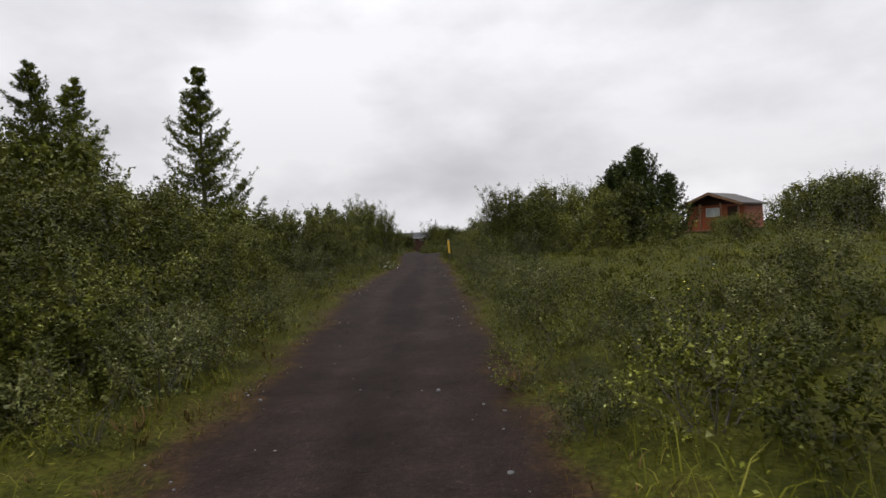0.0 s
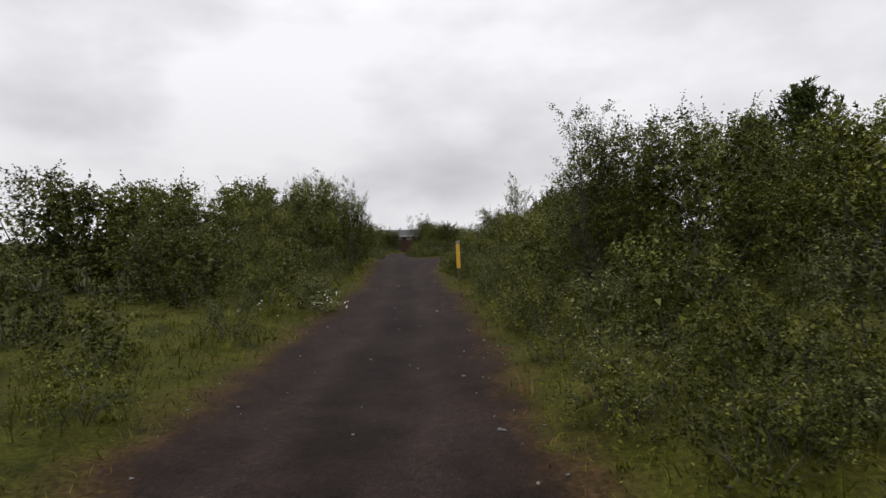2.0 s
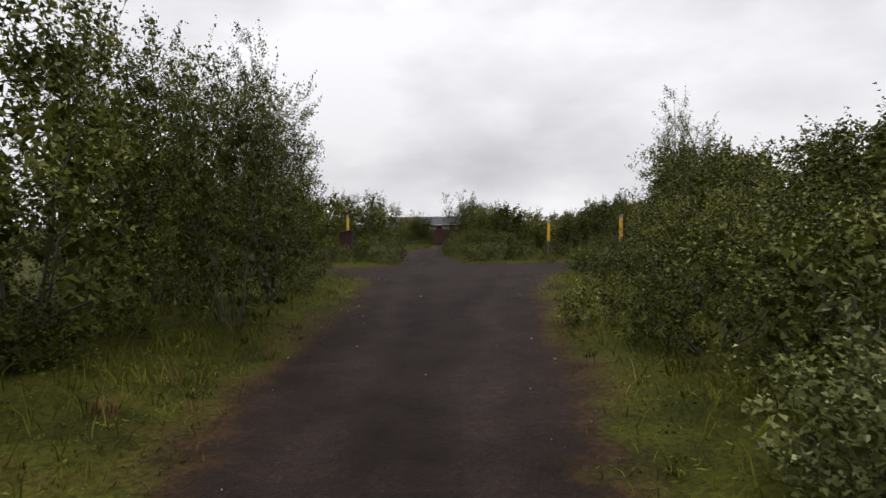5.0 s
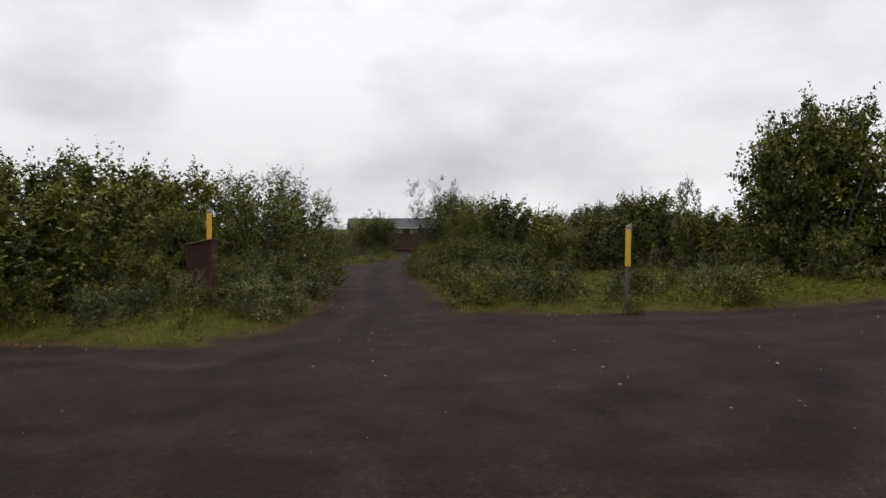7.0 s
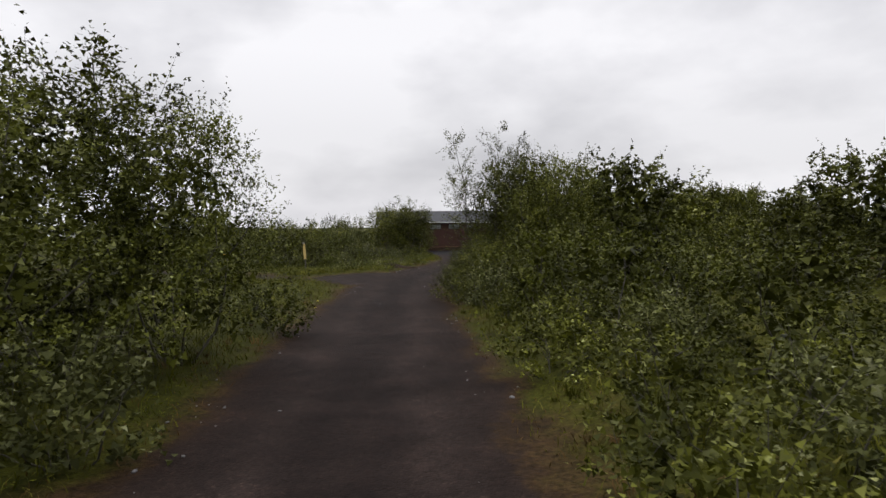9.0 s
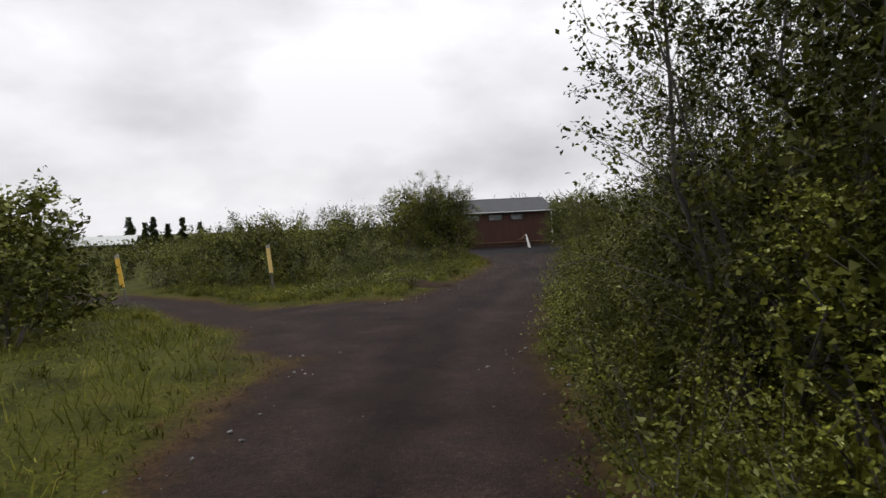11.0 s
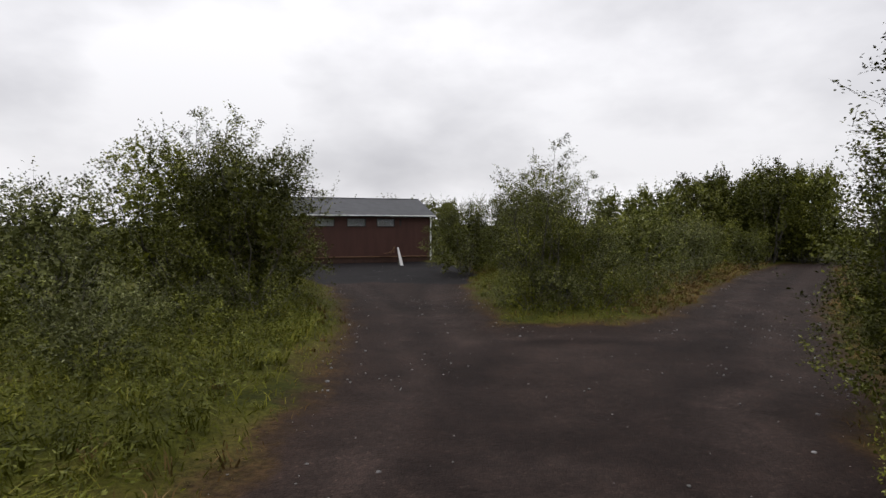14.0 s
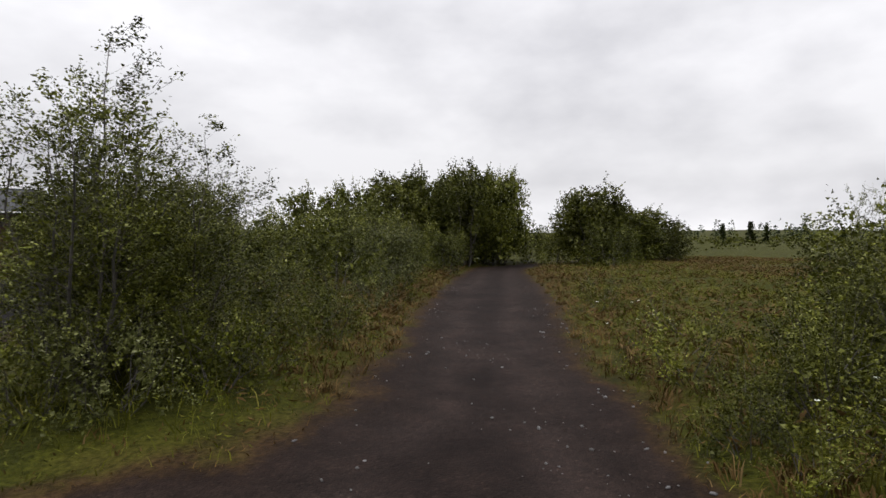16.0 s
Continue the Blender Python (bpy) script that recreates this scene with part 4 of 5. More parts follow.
near += [(-2.75 - 0.6 * (k % 4) - 0.2 * math.sin(1.7 * k), 4.4 + 0.33 * k, 0.55 + 0.3 * math.sin(2.7 * k) ** 2) for k in range(20)]
near += [(x, y, 0.9) for x, y in ((1.05, 32.3), (1.7, 32.6), (1.3, 33.5), (2.1, 31.6), (1.2, 25.9), (1.9, 25.2), (1.1, 36.2), (1.7, 36.9), (2.3, 36.2), (1.5, 35.5), (2.8, 37.2), (1.3, 37.9), (2.1, 38.2), (2.0, 35.0), (-2.45, 89.3), (-2.0, 90.6), (-1.9, 88.4), (-2.2, 87.2), (-2.55, 82.2), (-2.6, 83.4))]
near += [(x, y, 0.8) for x, y in ((-2.95, 80.6), (-2.8, 81.6), (-2.85, 84.6), (-2.75, 85.6), (-2.7, 86.6), (-2.65, 79.4), (3.2, 97.2), (2.7, 96.4), (3.9, 98.1), (2.5, 95.8), (3.1, 96.0), (3.4, 96.6), (-9.4, 97.4), (-10.4, 97.2), (-11.6, 97.0), (-12.8, 96.8), (-14.0, 97.3), (-15.2, 97.9), (-16.4, 98.3), (-8.6, 98.6), (-1.0, 101.6), (-0.5, 101.3), (0.3, 101.6), (1.0, 102.4), (-1.1, 102.6),
                                  (-0.6, 67.4), (-1.2, 68.4), (0.2, 68.0), (0.9, 67.6), (1.5, 68.6), (-0.2, 69.2), (3.0, 68.2), (4.0, 68.6), (5.2, 69.0), (6.3, 69.6), (7.4, 70.0),
                                  (-5.2, 64.8), (-8.9, 63.9), (-9.6, 64.2), (-4.9, 66.2))]
near += [(1.12 + 1.25 * (k % 4) + 0.35 * math.sin(1.7 * k), 4.4 + 0.62 * k, 0.36 + 0.32 * math.sin(1.3 * k) ** 2) for k in range(38)]
for k, (x, y, s) in enumerate(tuple(verge) + tuple(near) + (
    (-2.9, 6.6, 0.8), (-3.3, 11.0, 0.8), (-3.5, 15.0, 0.7), (-3.6, 17.8, 0.75), (-3.4, 22.4, 0.7), (-4.6, 24.5, 0.9), (-3.5, 26.2, 0.7), (-3.5, 33.6, 0.9), (-3.9, 39.4, 0.7), (-6.2, 20.8, 0.9), (-7.5, 18.2, 1.0),
    (1.5, 9.5, 0.7), (1.7, 12.0, 0.9), (2.6, 7.8, 0.8), (3.7, 10.0, 0.9), (1.3, 15.5, 0.7), (2.5, 17.6, 0.9), (4.2, 15.2, 0.9), (1.3, 19.0, 0.8), (5.6, 11.5, 0.9), (2.3, 5.4, 0.7), (3.6, 4.0, 0.8), (1.0, 26.0, 0.7), (1.1, 29.0, 0.8), (1.0, 32.8, 0.7), (1.3, 36.0, 0.6), (0.6, 39.6, 0.7), (0.7, 42.2, 0.8), (0.8, 46.2, 0.7),
    (1.9, 52.2, 0.8), (3.75, 59.1, 0.55), (2.3, 66.05, 0.4), (4.3, 59.4, 0.6), (2.4, 55.2, 0.7), (-5.0, 52.4, 0.7), (-6.0, 56.0, 0.8), (-5.4, 65.4, 0.6), (-8.0, 65.0, 0.7), (-6.5, 65.6, 0.55), (-5.1, 69.6, 0.9), (-5.6, 75.0, 0.9),
    (-0.9, 70.2, 0.8), (1.4, 69.4, 0.7), (3.2, 69.0, 0.7), (-1.5, 72.0, 0.8), (-2.0, 77.8, 0.9), (-2.6, 80.2, 0.7), (-2.4, 86.0, 0.8), (-2.3, 88.4, 0.8), (-2.0, 90.2, 0.7), (-0.9, 93.6, 0.7), (-6.6, 97.0, 0.6), (-9.8, 97.6, 0.7), (-5.6, 100.4, 0.8), (-7.6, 100.4, 0.8),
    (0.4, 102.0, 0.7), (2.6, 104.0, 0.8), (4.3, 105.9, 0.8), (5.9, 107.6, 0.8), (4.5, 98.2, 0.6), (-5.5, 55.3, 0.7), (-6.7, 56.4, 0.6), (2.75, 98.1, 0.5), (3.15, 98.3, 0.5), (3.6, 98.1, 0.6), (2.5, 97.6, 0.5), (3.3, 97.8, 0.75), (3.2, 96.6, 0.8),
    (2.0, 55.9, 0.8), (3.0, 57.6, 0.7), (1.7, 54.9, 0.65), (3.4, 56.6, 0.8), (5.0, 58.8, 0.7),
)):
    if not (2.7 < x < 20 and 8.2 < y < 24):
        plant((LOW_NEAR if road_gap(x, y) < 1.3 and (y < 38 or y > 78) else LOW)[0 if -4 < x < 0 and 78 < y < 93 or 2 < x < 5 and 96 < y < 99.5 else k % 3], x, y, s * (0.75 if x > 1.9 and y < 24 else 1.0), 83.0 * k)

# scrub beyond the lane's own shrubs: one joined stretch, none on the gravel or in the open meadow
rng = np.random.RandomState(5)
sx, sy = rng.uniform(-60, 55, 2600), rng.uniform(20, 200, 2600)
sg = road_gap(sx, sy)
meadow = (sx > 3.5) & (sy > 90) & (sy < 117) & (sx < 60)
glade = (sx > 2) & (sx < 15) & (sy > 66) & (sy < 81)
rise = (sx > 11) & (sy < 62) & (sx < 75)
near_house = (sx > -16) & (sx < 4) & (sy > 108) & (sy < 141)
keep = (sg > 9.5) & ~meadow & ~near_house & ~rise & ~glade & (rng.uniform(0, 1, 2600) < np.where(sg < 24, 0.7, 0.22))
sx, sy = sx[keep], sy[keep]
n, per = len(sx), 230
sh = rng.uniform(0.9, 2.8, n) 
sr = sh * rng.uniform(0.6, 0.95, n)
dirs = unit(rng.normal(size=(n, per, 3)))
dirs[..., 2] = np.abs(dirs[..., 2])
rough = 0.75 + 0.25 * np.sin(dirs[..., 0] * 5 + sx[:, None]) * np.sin(dirs[..., 1] * 5 + sy[:, None]) + rng.uniform(-0.12, 0.2, (n, per))
p = np.stack([sx, sy, land(sx, sy) - 0.05], 1)[:, None] + dirs * rough[..., None] * np.stack([sr, sr, sh], 1)[:, None] * rng.uniform(0.55, 1, (n, per, 1)) ** 0.5
v, f = leaves(rng, p.reshape(-1, 3), (dirs + rng.normal(size=dirs.shape) * 0.6 + UP * 0.3).reshape(-1, 3), np.repeat(np.clip(sh, 0.8, 2), per) * rng.uniform(0.05, 0.10, n * per), 0.65, small=True)
tagged(new("scrubland", mesh_of("scrubland", v, f, WILLOW)), "wide dark green scrub of willow and birch beyond the lane", "scrub", kind="stuff")

plant(LOW[1], -3.05, 30.2, 0.8, 40)
plant(FINE_OPEN[0], 5.2, 98.2, 0.22, 30, 0.43)
plant(FINE_OPEN[1], 4.35, 98.0, 0.25, 120, 0.3)

# growth forms that found no place in this stretch of scrub
for form in (*BIG, *FINE, *OPEN, *FINE_OPEN, *MID, *LOW, *LOW_NEAR, *NEAR, *CLOSE):
    if form.name not in USED:
        for piece in (*form.children_recursive, form):
            bpy.data.objects.remove(piece)

# wider scrub towards the horizon, in coarse clumps
fx, fy = rng.uniform(-170, 190, 1900), rng.uniform(60, 330, 1900)
keep = (road_gap(fx, fy) > 16) & (np.hypot(fx, fy - 60) > 62) & ~((fx > -18) & (fx < 6) & (fy < 142))
fx, fy = fx[keep], fy[keep]
n, per = len(fx), 44
fh = rng.uniform(0.5, 2.3, n) * (0.5 + 0.5 * smooth(-0.4, 0.4, waves(0.06 * fx, 0.05 * fy)))
dirs = unit(rng.normal(size=(n, per, 3)))
dirs[..., 2] = np.abs(dirs[..., 2])
p = np.stack([fx, fy, land(fx, fy)], 1)[:, None] + dirs * np.stack([fh * 1.6, fh * 1.6, fh], 1)[:, None] * rng.uniform(0.5, 1, (n, per, 1)) ** 0.5
v, f = leaves(rng, p.reshape(-1, 3), (dirs + rng.normal(size=dirs.shape) * 0.6).reshape(-1, 3), rng.uniform(0.25, 0.5, n * per), 0.7, small=True)
tagged(new("far_scrub", mesh_of("far_scrub", v, f, WILLOW)), "low green scrub stretching towards the skyline", "scrub", kind="stuff")

LARCHES = [conifer("larch_tree", 7 + k, LARCH, "tall green larch with loose wispy boughs", 7.9, 2.4, 30, 6, 0.46, 0.115, 0.04, 0.5, 0.9, 4, 2.1) for k in range(2)]
plant(LARCHES[0], -8.3, 20.8, 1.0, 20)
plant(LARCHES[1], -13.0, 21.2, 1.0, 100)
plant(LARCHES[1], -11.7, 17.1, 0.92, 200)
PINES = [conifer("pine_tree", 17 + k, NEEDLE, "dark green pine with upswept dense boughs", 5.2, 1.9, 22, 8, 0.95, 0.18, 0.04, 0.5) for k in range(2)]
plant(PINES[0], 13.1, 38.7, 1.1, 0, 1.19)
plant(PINES[1], 14.8, 38.4, 0.85, 70)
plant(PINES[1], 11.6, 39.4, 0.95, 150)
plant(PINES[0], 12.3, 40.2, 0.95, 220, 1.05)


# ---- edge markers ----
def marker(x, y, top, face, lean, mat=YELLOW, label="yellow plastic road marker on a grey stake", half=0.062):
    """A flat edge marker: a stake, a yellow plate with a grey slanted head, two screws."""
    z0 = float(land(x, y)) - 0.05
    ob = thing("road_marker", pose(x, y, z0, 0, lean, face), label, "road marker", "road markers")
    h = top - z0
    part("stake", boxes((-0.032, 0.032, 0.005, 0.035, -0.2, h - 0.25), bevel=0.004), STAKE, ob)
    part("plate", boxes((-half, half, -0.018, 0.002, h - 0.92, h - 0.13), bevel=0.004), mat, ob)
    bm = boxes((-half, half, -0.018, 0.002, h - 0.129, h))
    for v in bm.verts:
        if v.co.z > h - 0.05 and v.co.x < 0:
            v.co.z -= 0.05
    part("reflector", bm, GREY_FOIL, ob, "grey reflective head of the marker")
    for dz in (0.80, 0.90):
        bm = bmesh.new()
        bmesh.ops.create_cone(bm, cap_ends=True, segments=8, radius1=0.009, radius2=0.007, depth=0.008, matrix=Matrix.Translation((0.0, -0.021, h - dz)) @ Matrix.Rotation(radians(90), 4, "X"))
        part("screw", bm, SCREW, ob)
    return ob


marker(0.38, 36.75, 1.49, 8, -1.5)
marker(2.32, 66.4, 1.80, 5, 1.0)
marker(-7.05, 67.55, 2.22, -10, 0.5)
marker(3.8, 59.6, 1.95, 10, 1.0)
marker(-11.12, 95.85, 0.75, 24, -4, PALE_YELLOW, "faded pale yellow road marker on a grey stake")
marker(-13.8, 92.5, 0.767, -20, -11, YELLOW, "leaning yellow road marker on a grey stake", 0.085)


# ---- bin box at the junction ----
def bin_box(x, y, turn):
    W, D = 0.29, 0.16
    ob = thing("bin_box", pose(x, y, float(land(x, y)) - 0.03, 0, 0, turn), "dark red wooden bin box with a thin sloping lid", "bin box")
    top = lambda px: 1.44 + 0.11 * (px + W) / (2 * W)
    for k in range(4):
        x0 = -W + k * 2 * W / 4
        bm = boxes((x0 + 0.002, x0 + 2 * W / 4 - 0.002, -D, -D + 0.022, 0.12, 1.4), bevel=0.003)
        for v in bm.verts:
            if v.co.z > 1:
                v.co.z += top(v.co.x) - 1.4
        part("board", bm, BROWN_BOARD, ob)
    part("side_panel", boxes((-W, -W + 0.022, -D + 0.024, D - 0.024, 0.12, top(-W))), BROWN_BOARD, ob)
    part("side_panel", boxes((W - 0.022, W, -D + 0.024, D - 0.024, 0.12, top(W) - 0.01)), BROWN_BOARD, ob)
    bm = boxes((-W, W, D - 0.022, D, 0.12, 1.4))
    for v in bm.verts:
        if v.co.z > 1:
            v.co.z += top(v.co.x) - 1.4
    part("back_panel", bm, BROWN_BOARD, ob)
    for sx in (-W + 0.025, W - 0.075):
        for sy in (-D + 0.026, D - 0.076):
            part("post", boxes((sx, sx + 0.05, sy, sy + 0.05, -0.2, 1.38)), BROWN_BOARD, ob)
    bm = boxes((-W - 0.03, W + 0.03, -D - 0.05, D + 0.03, 0.0, 0.022), bevel=0.004)
    for v in bm.verts:
        v.co.z += top(v.co.x) + 0.004
    part("lid", bm, LID, ob, "thin weathered sloping lid with a pale edge")
    return ob


bin_box(-7.0, 67.0, -3)


# ---- red house ----
def prism(bm, pts, a0, a1):
    """A profile in y and z, drawn out along x."""
    lo = [bm.verts.new((a0, p[0], p[1])) for p in pts]
    hi = [bm.verts.new((a1, p[0], p[1])) for p in pts]
    n = len(pts)
    for k in range(n):
        bm.faces.new((lo[k], lo[(k + 1) % n], hi[(k + 1) % n], hi[k]))
    bm.faces.new(lo[::-1])
    bm.faces.new(hi)
    bmesh.ops.recalc_face_normals(bm, faces=bm.faces)
    return bm


def red_house():
    """x runs along the front from the near corner (0) to the far end (-L); y into the house; z from the plinth's foot."""
    L, D, H, RISE = 12.5, 7.5, 2.60, 1.12
    ob = thing("red_house", pose(0.09, 129.14, -0.72, 0, 0, 10.9), "low dark red timber house with grey roof and high windows", "house")
    wins = [(-3.50, -2.32), (-5.38, -4.18), (-7.36, -6.14)]
    z0, z1 = 1.89, 2.42
    cuts = [0.0] + [c for w in wins for c in (w[1], w[0])] + [-L]
    specs = [(-L, 0, 0, 0.18, 0, z0), (-L, 0, 0, 0.18, z1, H)]
    for a, b in zip(cuts[0::2], cuts[1::2]):
        specs.append((b, a, 0, 0.18, z0, z1))
    part("wall", boxes(*specs), RED_WALL, ob)
    part("wall", boxes((-L, 0, D - 0.18, D, 0, H)), RED_WALL, ob)
    for x0 in (-0.18, -L):
        bm = prism(bmesh.new(), [(0.182, 0), (D - 0.182, 0), (D - 0.182, H), (D / 2, H + RISE), (0.182, H)], x0, x0 + 0.18)
        part("gable_wall", bm, RED_WALL, ob)
    part("plinth", boxes((-L - 0.02, 0.02, -0.03, D + 0.03, -0.6, -0.004)), PLINTH, ob, "brown plinth board")
    part("floor", boxes((-L + 0.19, -0.19, 0.19, D - 0.19, -0.003, 0.05)), DARK, ob)
    ov, sl = 0.35, RISE / (D / 2)
    for side in (0, 1):
        y_e, y_r = (-ov, D / 2) if side == 0 else (D + ov, D / 2)
        z_e = H - ov * sl
        bm = prism(bmesh.new(), [(y_e, z_e + 0.02), (y_r, H + RISE + 0.02), (y_r, H + RISE + 0.15), (y_e, z_e + 0.15)], -L - 0.3, 0.3)
        part("roof", bm, ROOF, ob, "grey sheet roof")
    part("ridge_cap", boxes((-L - 0.3, 0.3, D / 2 - 0.12, D / 2 + 0.12, H + RISE + 0.12, H + RISE + 0.17)), ROOF, ob)
    zf = H - ov * sl
    part("fascia", boxes((-L - 0.3, 0.3, -ov - 0.03, -ov - 0.004, zf + 0.075, zf + 0.135)), WHITE, ob, "white eaves board")
    for x0 in (0.302, -L - 0.33):
        bm = prism(bmesh.new(), [(-ov, zf - 0.02), (D / 2, H + RISE - 0.02), (D + ov, zf - 0.02), (D + ov, zf + 0.13), (D / 2, H + RISE + 0.13), (-ov, zf + 0.13)], x0, x0 + 0.028)
        part("bargeboard", bm, ROOF, ob)
    part("downpipe", tube_bm((0.05, -0.07), -0.5, zf, 0.04), WHITE, ob, "white corner downpipe")
    part("corner_board", boxes((-0.09, 0.02, -0.025, -0.003, 0, H)), RED_WALL, ob)
    for a, b in wins:
        w = part("window", boxes((a, b, 0.03, 0.09, z0, z0 + 0.05), (a, b, 0.03, 0.09, z1 - 0.05, z1), (a, a + 0.05, 0.03, 0.09, z0 + 0.051, z1 - 0.051), (b - 0.05, b, 0.03, 0.09, z0 + 0.051, z1 - 0.051)), DARK, ob)
        g = part("pane", boxes((a + 0.05, b - 0.05, 0.055, 0.062, z0 + 0.05, z1 - 0.05)), GLASS, w)
        g.visible_shadow = False
        part("curtain", boxes((a - 0.05, b + 0.05, 0.20, 0.21, z0 - 0.1, z1 + 0.05)), CURTAIN, w, "pale grey curtain")
        part("sill", boxes((a - 0.04, b + 0.04, -0.04, 0.028, z0 - 0.03, z0 - 0.002)), RED_WALL, w)
    part("foot_board", boxes((-L, 0.02, -0.11, -0.034, -0.02, 0.035), bevel=0.01), TAN, ob, "pale timber strip along the foot of the wall")
    part("vent", boxes((-2.02, -1.90, -0.03, -0.003, 1.95, 2.33), bevel=0.006), DARK, ob, "dark wall vent")
    part("seam_board", boxes((-8.02, -7.96, -0.022, -0.002, 0, 1.86)), DARK, ob)
    return ob


def tube_bm(xy, z0, z1, r, seg=10):
    bm = bmesh.new()
    bmesh.ops.create_cone(bm, cap_ends=True, segments=seg, radius1=r, radius2=r, depth=z1 - z0, matrix=Matrix.Translation((xy[0], xy[1], (z0 + z1) / 2)))
    return bm


red_house()
zb = float(land(-2.0, 125.2))
board = thing("leaning_board", pose(-1.95, 125.2, zb - 0.03, 0, 0, 0), "white painted board leaning on a stake", "board")
bm = boxes((-0.10, 0.10, -0.02, 0.02, 0, 1.08), bevel=0.005)
for v in bm.verts:
    v.co.x = v.co.x * (1.0 if v.co.z < 0.5 else 0.45) - (0.22 * v.co.z)
part("plank", bm, WHITE, board)
part("prop", boxes((-0.2, -0.16, 0.02, 0.06, -0.1, 0.95)), STAKE, board)

# short timber ends left against the wall
for k, (dx, dy, ln_, tip, turn) in enumerate(((-0.55, 3.1, 0.55, 62, 15), (-0.75, 3.15, 0.45, 35, -25), (-0.95, 3.0, 0.7, 8, 5), (-0.35, 3.2, 0.4, 75, 40))):
    x, y = -1.95 + dx, 125.2 + dy
    ob = thing("timber_end", pose(x, y, -0.62 + 0.05 * k, 0, -tip, turn), "short pale sawn timber end leaning by the house wall", "timber", "timber ends by the house")
    part("plank", boxes((0, ln_, -0.05, 0.05, 0, 0.03), bevel=0.004), TAN, ob)


# ---- cabin on the rise ----
def cabin():
    """Gable front along x, y into the cabin."""
    Wd, L, H, RISE = 4.9, 6.5, 2.2, 0.95
    x, y = 23.6, 51.8
    zf = 0.95
    ob = thing("log_cabin", pose(x, y, zf, 0, 0, -44), "orange stained timber cabin with brown gable roof on a rise", "cabin")
    wa, wb, z0, z1 = -0.75, 0.45, 1.15, 1.95
    part("front_wall", boxes((-Wd / 2, wa, 1.2, 1.35, 0, H), (wb, Wd / 2, 1.2, 1.35, 0, H), (wa, wb, 1.2, 1.35, 0, z0), (wa, wb, 1.2, 1.35, z1, H)), ORANGE, ob)
    for sx in (-Wd / 2, Wd / 2 - 0.15):
        for k in range(11):
            part("board", boxes((sx, sx + 0.15, 1.351, L, 0.2 * k + 0.004, 0.2 * k + 0.196), bevel=0.008), ORANGE, ob)
    part("back_wall", boxes((-Wd / 2, Wd / 2, L + 0.001, L + 0.15, 0, H)), ORANGE, ob)
    for y0 in (1.2, L):
        part("gable", prism_y([(-Wd / 2, H + 0.002), (Wd / 2, H + 0.002), (0, H + RISE)], y0, y0 + 0.14), BROWN_BOARD, ob, "dark red gable boards")
    ov, sl = 0.35, RISE / (Wd / 2)
    for s in (-1, 1):
        bm = prism_y([(0, H + RISE + 0.03), (0, H + RISE + 0.16), (s * (Wd / 2 + ov), H - ov * sl + 0.16), (s * (Wd / 2 + ov), H - ov * sl + 0.03)], -0.25, L + 0.4)
        part("roof", bm, BROWN_ROOF, ob, "brown sheet roof")
        bm = prism_y([(0, H + RISE - 0.08), (0, H + RISE + 0.13), (s * (Wd / 2 + ov), H - ov * sl + 0.13), (s * (Wd / 2 + ov), H - ov * sl - 0.08)], -0.29, -0.252)
        part("bargeboard", bm, TAN, ob, "tan bargeboard")
    for sx in (-Wd / 2 + 0.02, -0.9, 0.85, Wd / 2 - 0.14):
        part("porch_post", boxes((sx, sx + 0.12, -0.05, 0.07, 0, H + 0.1)), TAN, ob, "tan porch post")
    part("porch_deck", boxes((-Wd / 2, Wd / 2, -0.1, 1.19, -0.12, -0.003)), TAN, ob)
    part("porch_rail", boxes((1.0, Wd / 2 - 0.15, -0.03, 0.03, 0.80, 0.88), (-Wd / 2 + 0.15, -0.95, -0.03, 0.03, 0.80, 0.88)), TAN, ob)
    bm = boxes((0.2, 1.6, -0.9, -0.78, -0.03, 0.05))
    bmesh.ops.rotate(bm, cent=(0.2, -0.85, 0), matrix=Matrix.Rotation(radians(38), 3, "Y"), verts=bm.verts)
    part("stair_rail", bm, TAN, ob)
    d = part("door", boxes((1.1, 2.0, 1.15, 1.195, 0.02, 2.0), bevel=0.01), RED_WALL, ob, "dark red plank door")
    part("handle", boxes((1.18, 1.21, 1.10, 1.148, 0.98, 1.12), bevel=0.005), SCREW, d)
    part("foundation", boxes((-Wd / 2 + 0.1, Wd / 2 - 0.1, 0.0, L, -1.6, -0.125)), DARK, ob)
    w = part("window", boxes((wa, wb, 1.17, 1.25, z0, z0 + 0.08), (wa, wb, 1.17, 1.25, z1 - 0.08, z1), (wa, wa + 0.08, 1.17, 1.25, z0 + 0.081, z1 - 0.081), (wb - 0.08, wb, 1.17, 1.25, z0 + 0.081, z1 - 0.081)), WHITE, ob, "white window frame")
    g = part("pane", boxes((wa + 0.08, wb - 0.08, 1.20, 1.21, z0 + 0.08, z1 - 0.08)), GLASS, w)
    g.visible_shadow = False
    part("curtain", boxes((wa, wb, 1.40, 1.41, z0, z1)), WHITE, w, "white drawn curtain")
    return ob


def prism_y(pts, a0, a1):
    """A profile in x and z, drawn out along y."""
    bm = bmesh.new()
    lo = [bm.verts.new((p[0], a0, p[1])) for p in pts]
    hi = [bm.verts.new((p[0], a1, p[1])) for p in pts]
    n = len(pts)
    for k in range(n):
        bm.faces.new((lo[k], lo[(k + 1) % n], hi[(k + 1) % n], hi[k]))
    bm.faces.new(lo[::-1])
    bm.faces.new(hi)
    bmesh.ops.recalc_face_normals(bm, faces=bm.faces)
    return bm


cabin()

# ---- grass, herbs, stones ----
rng = np.random.RandomState(3)


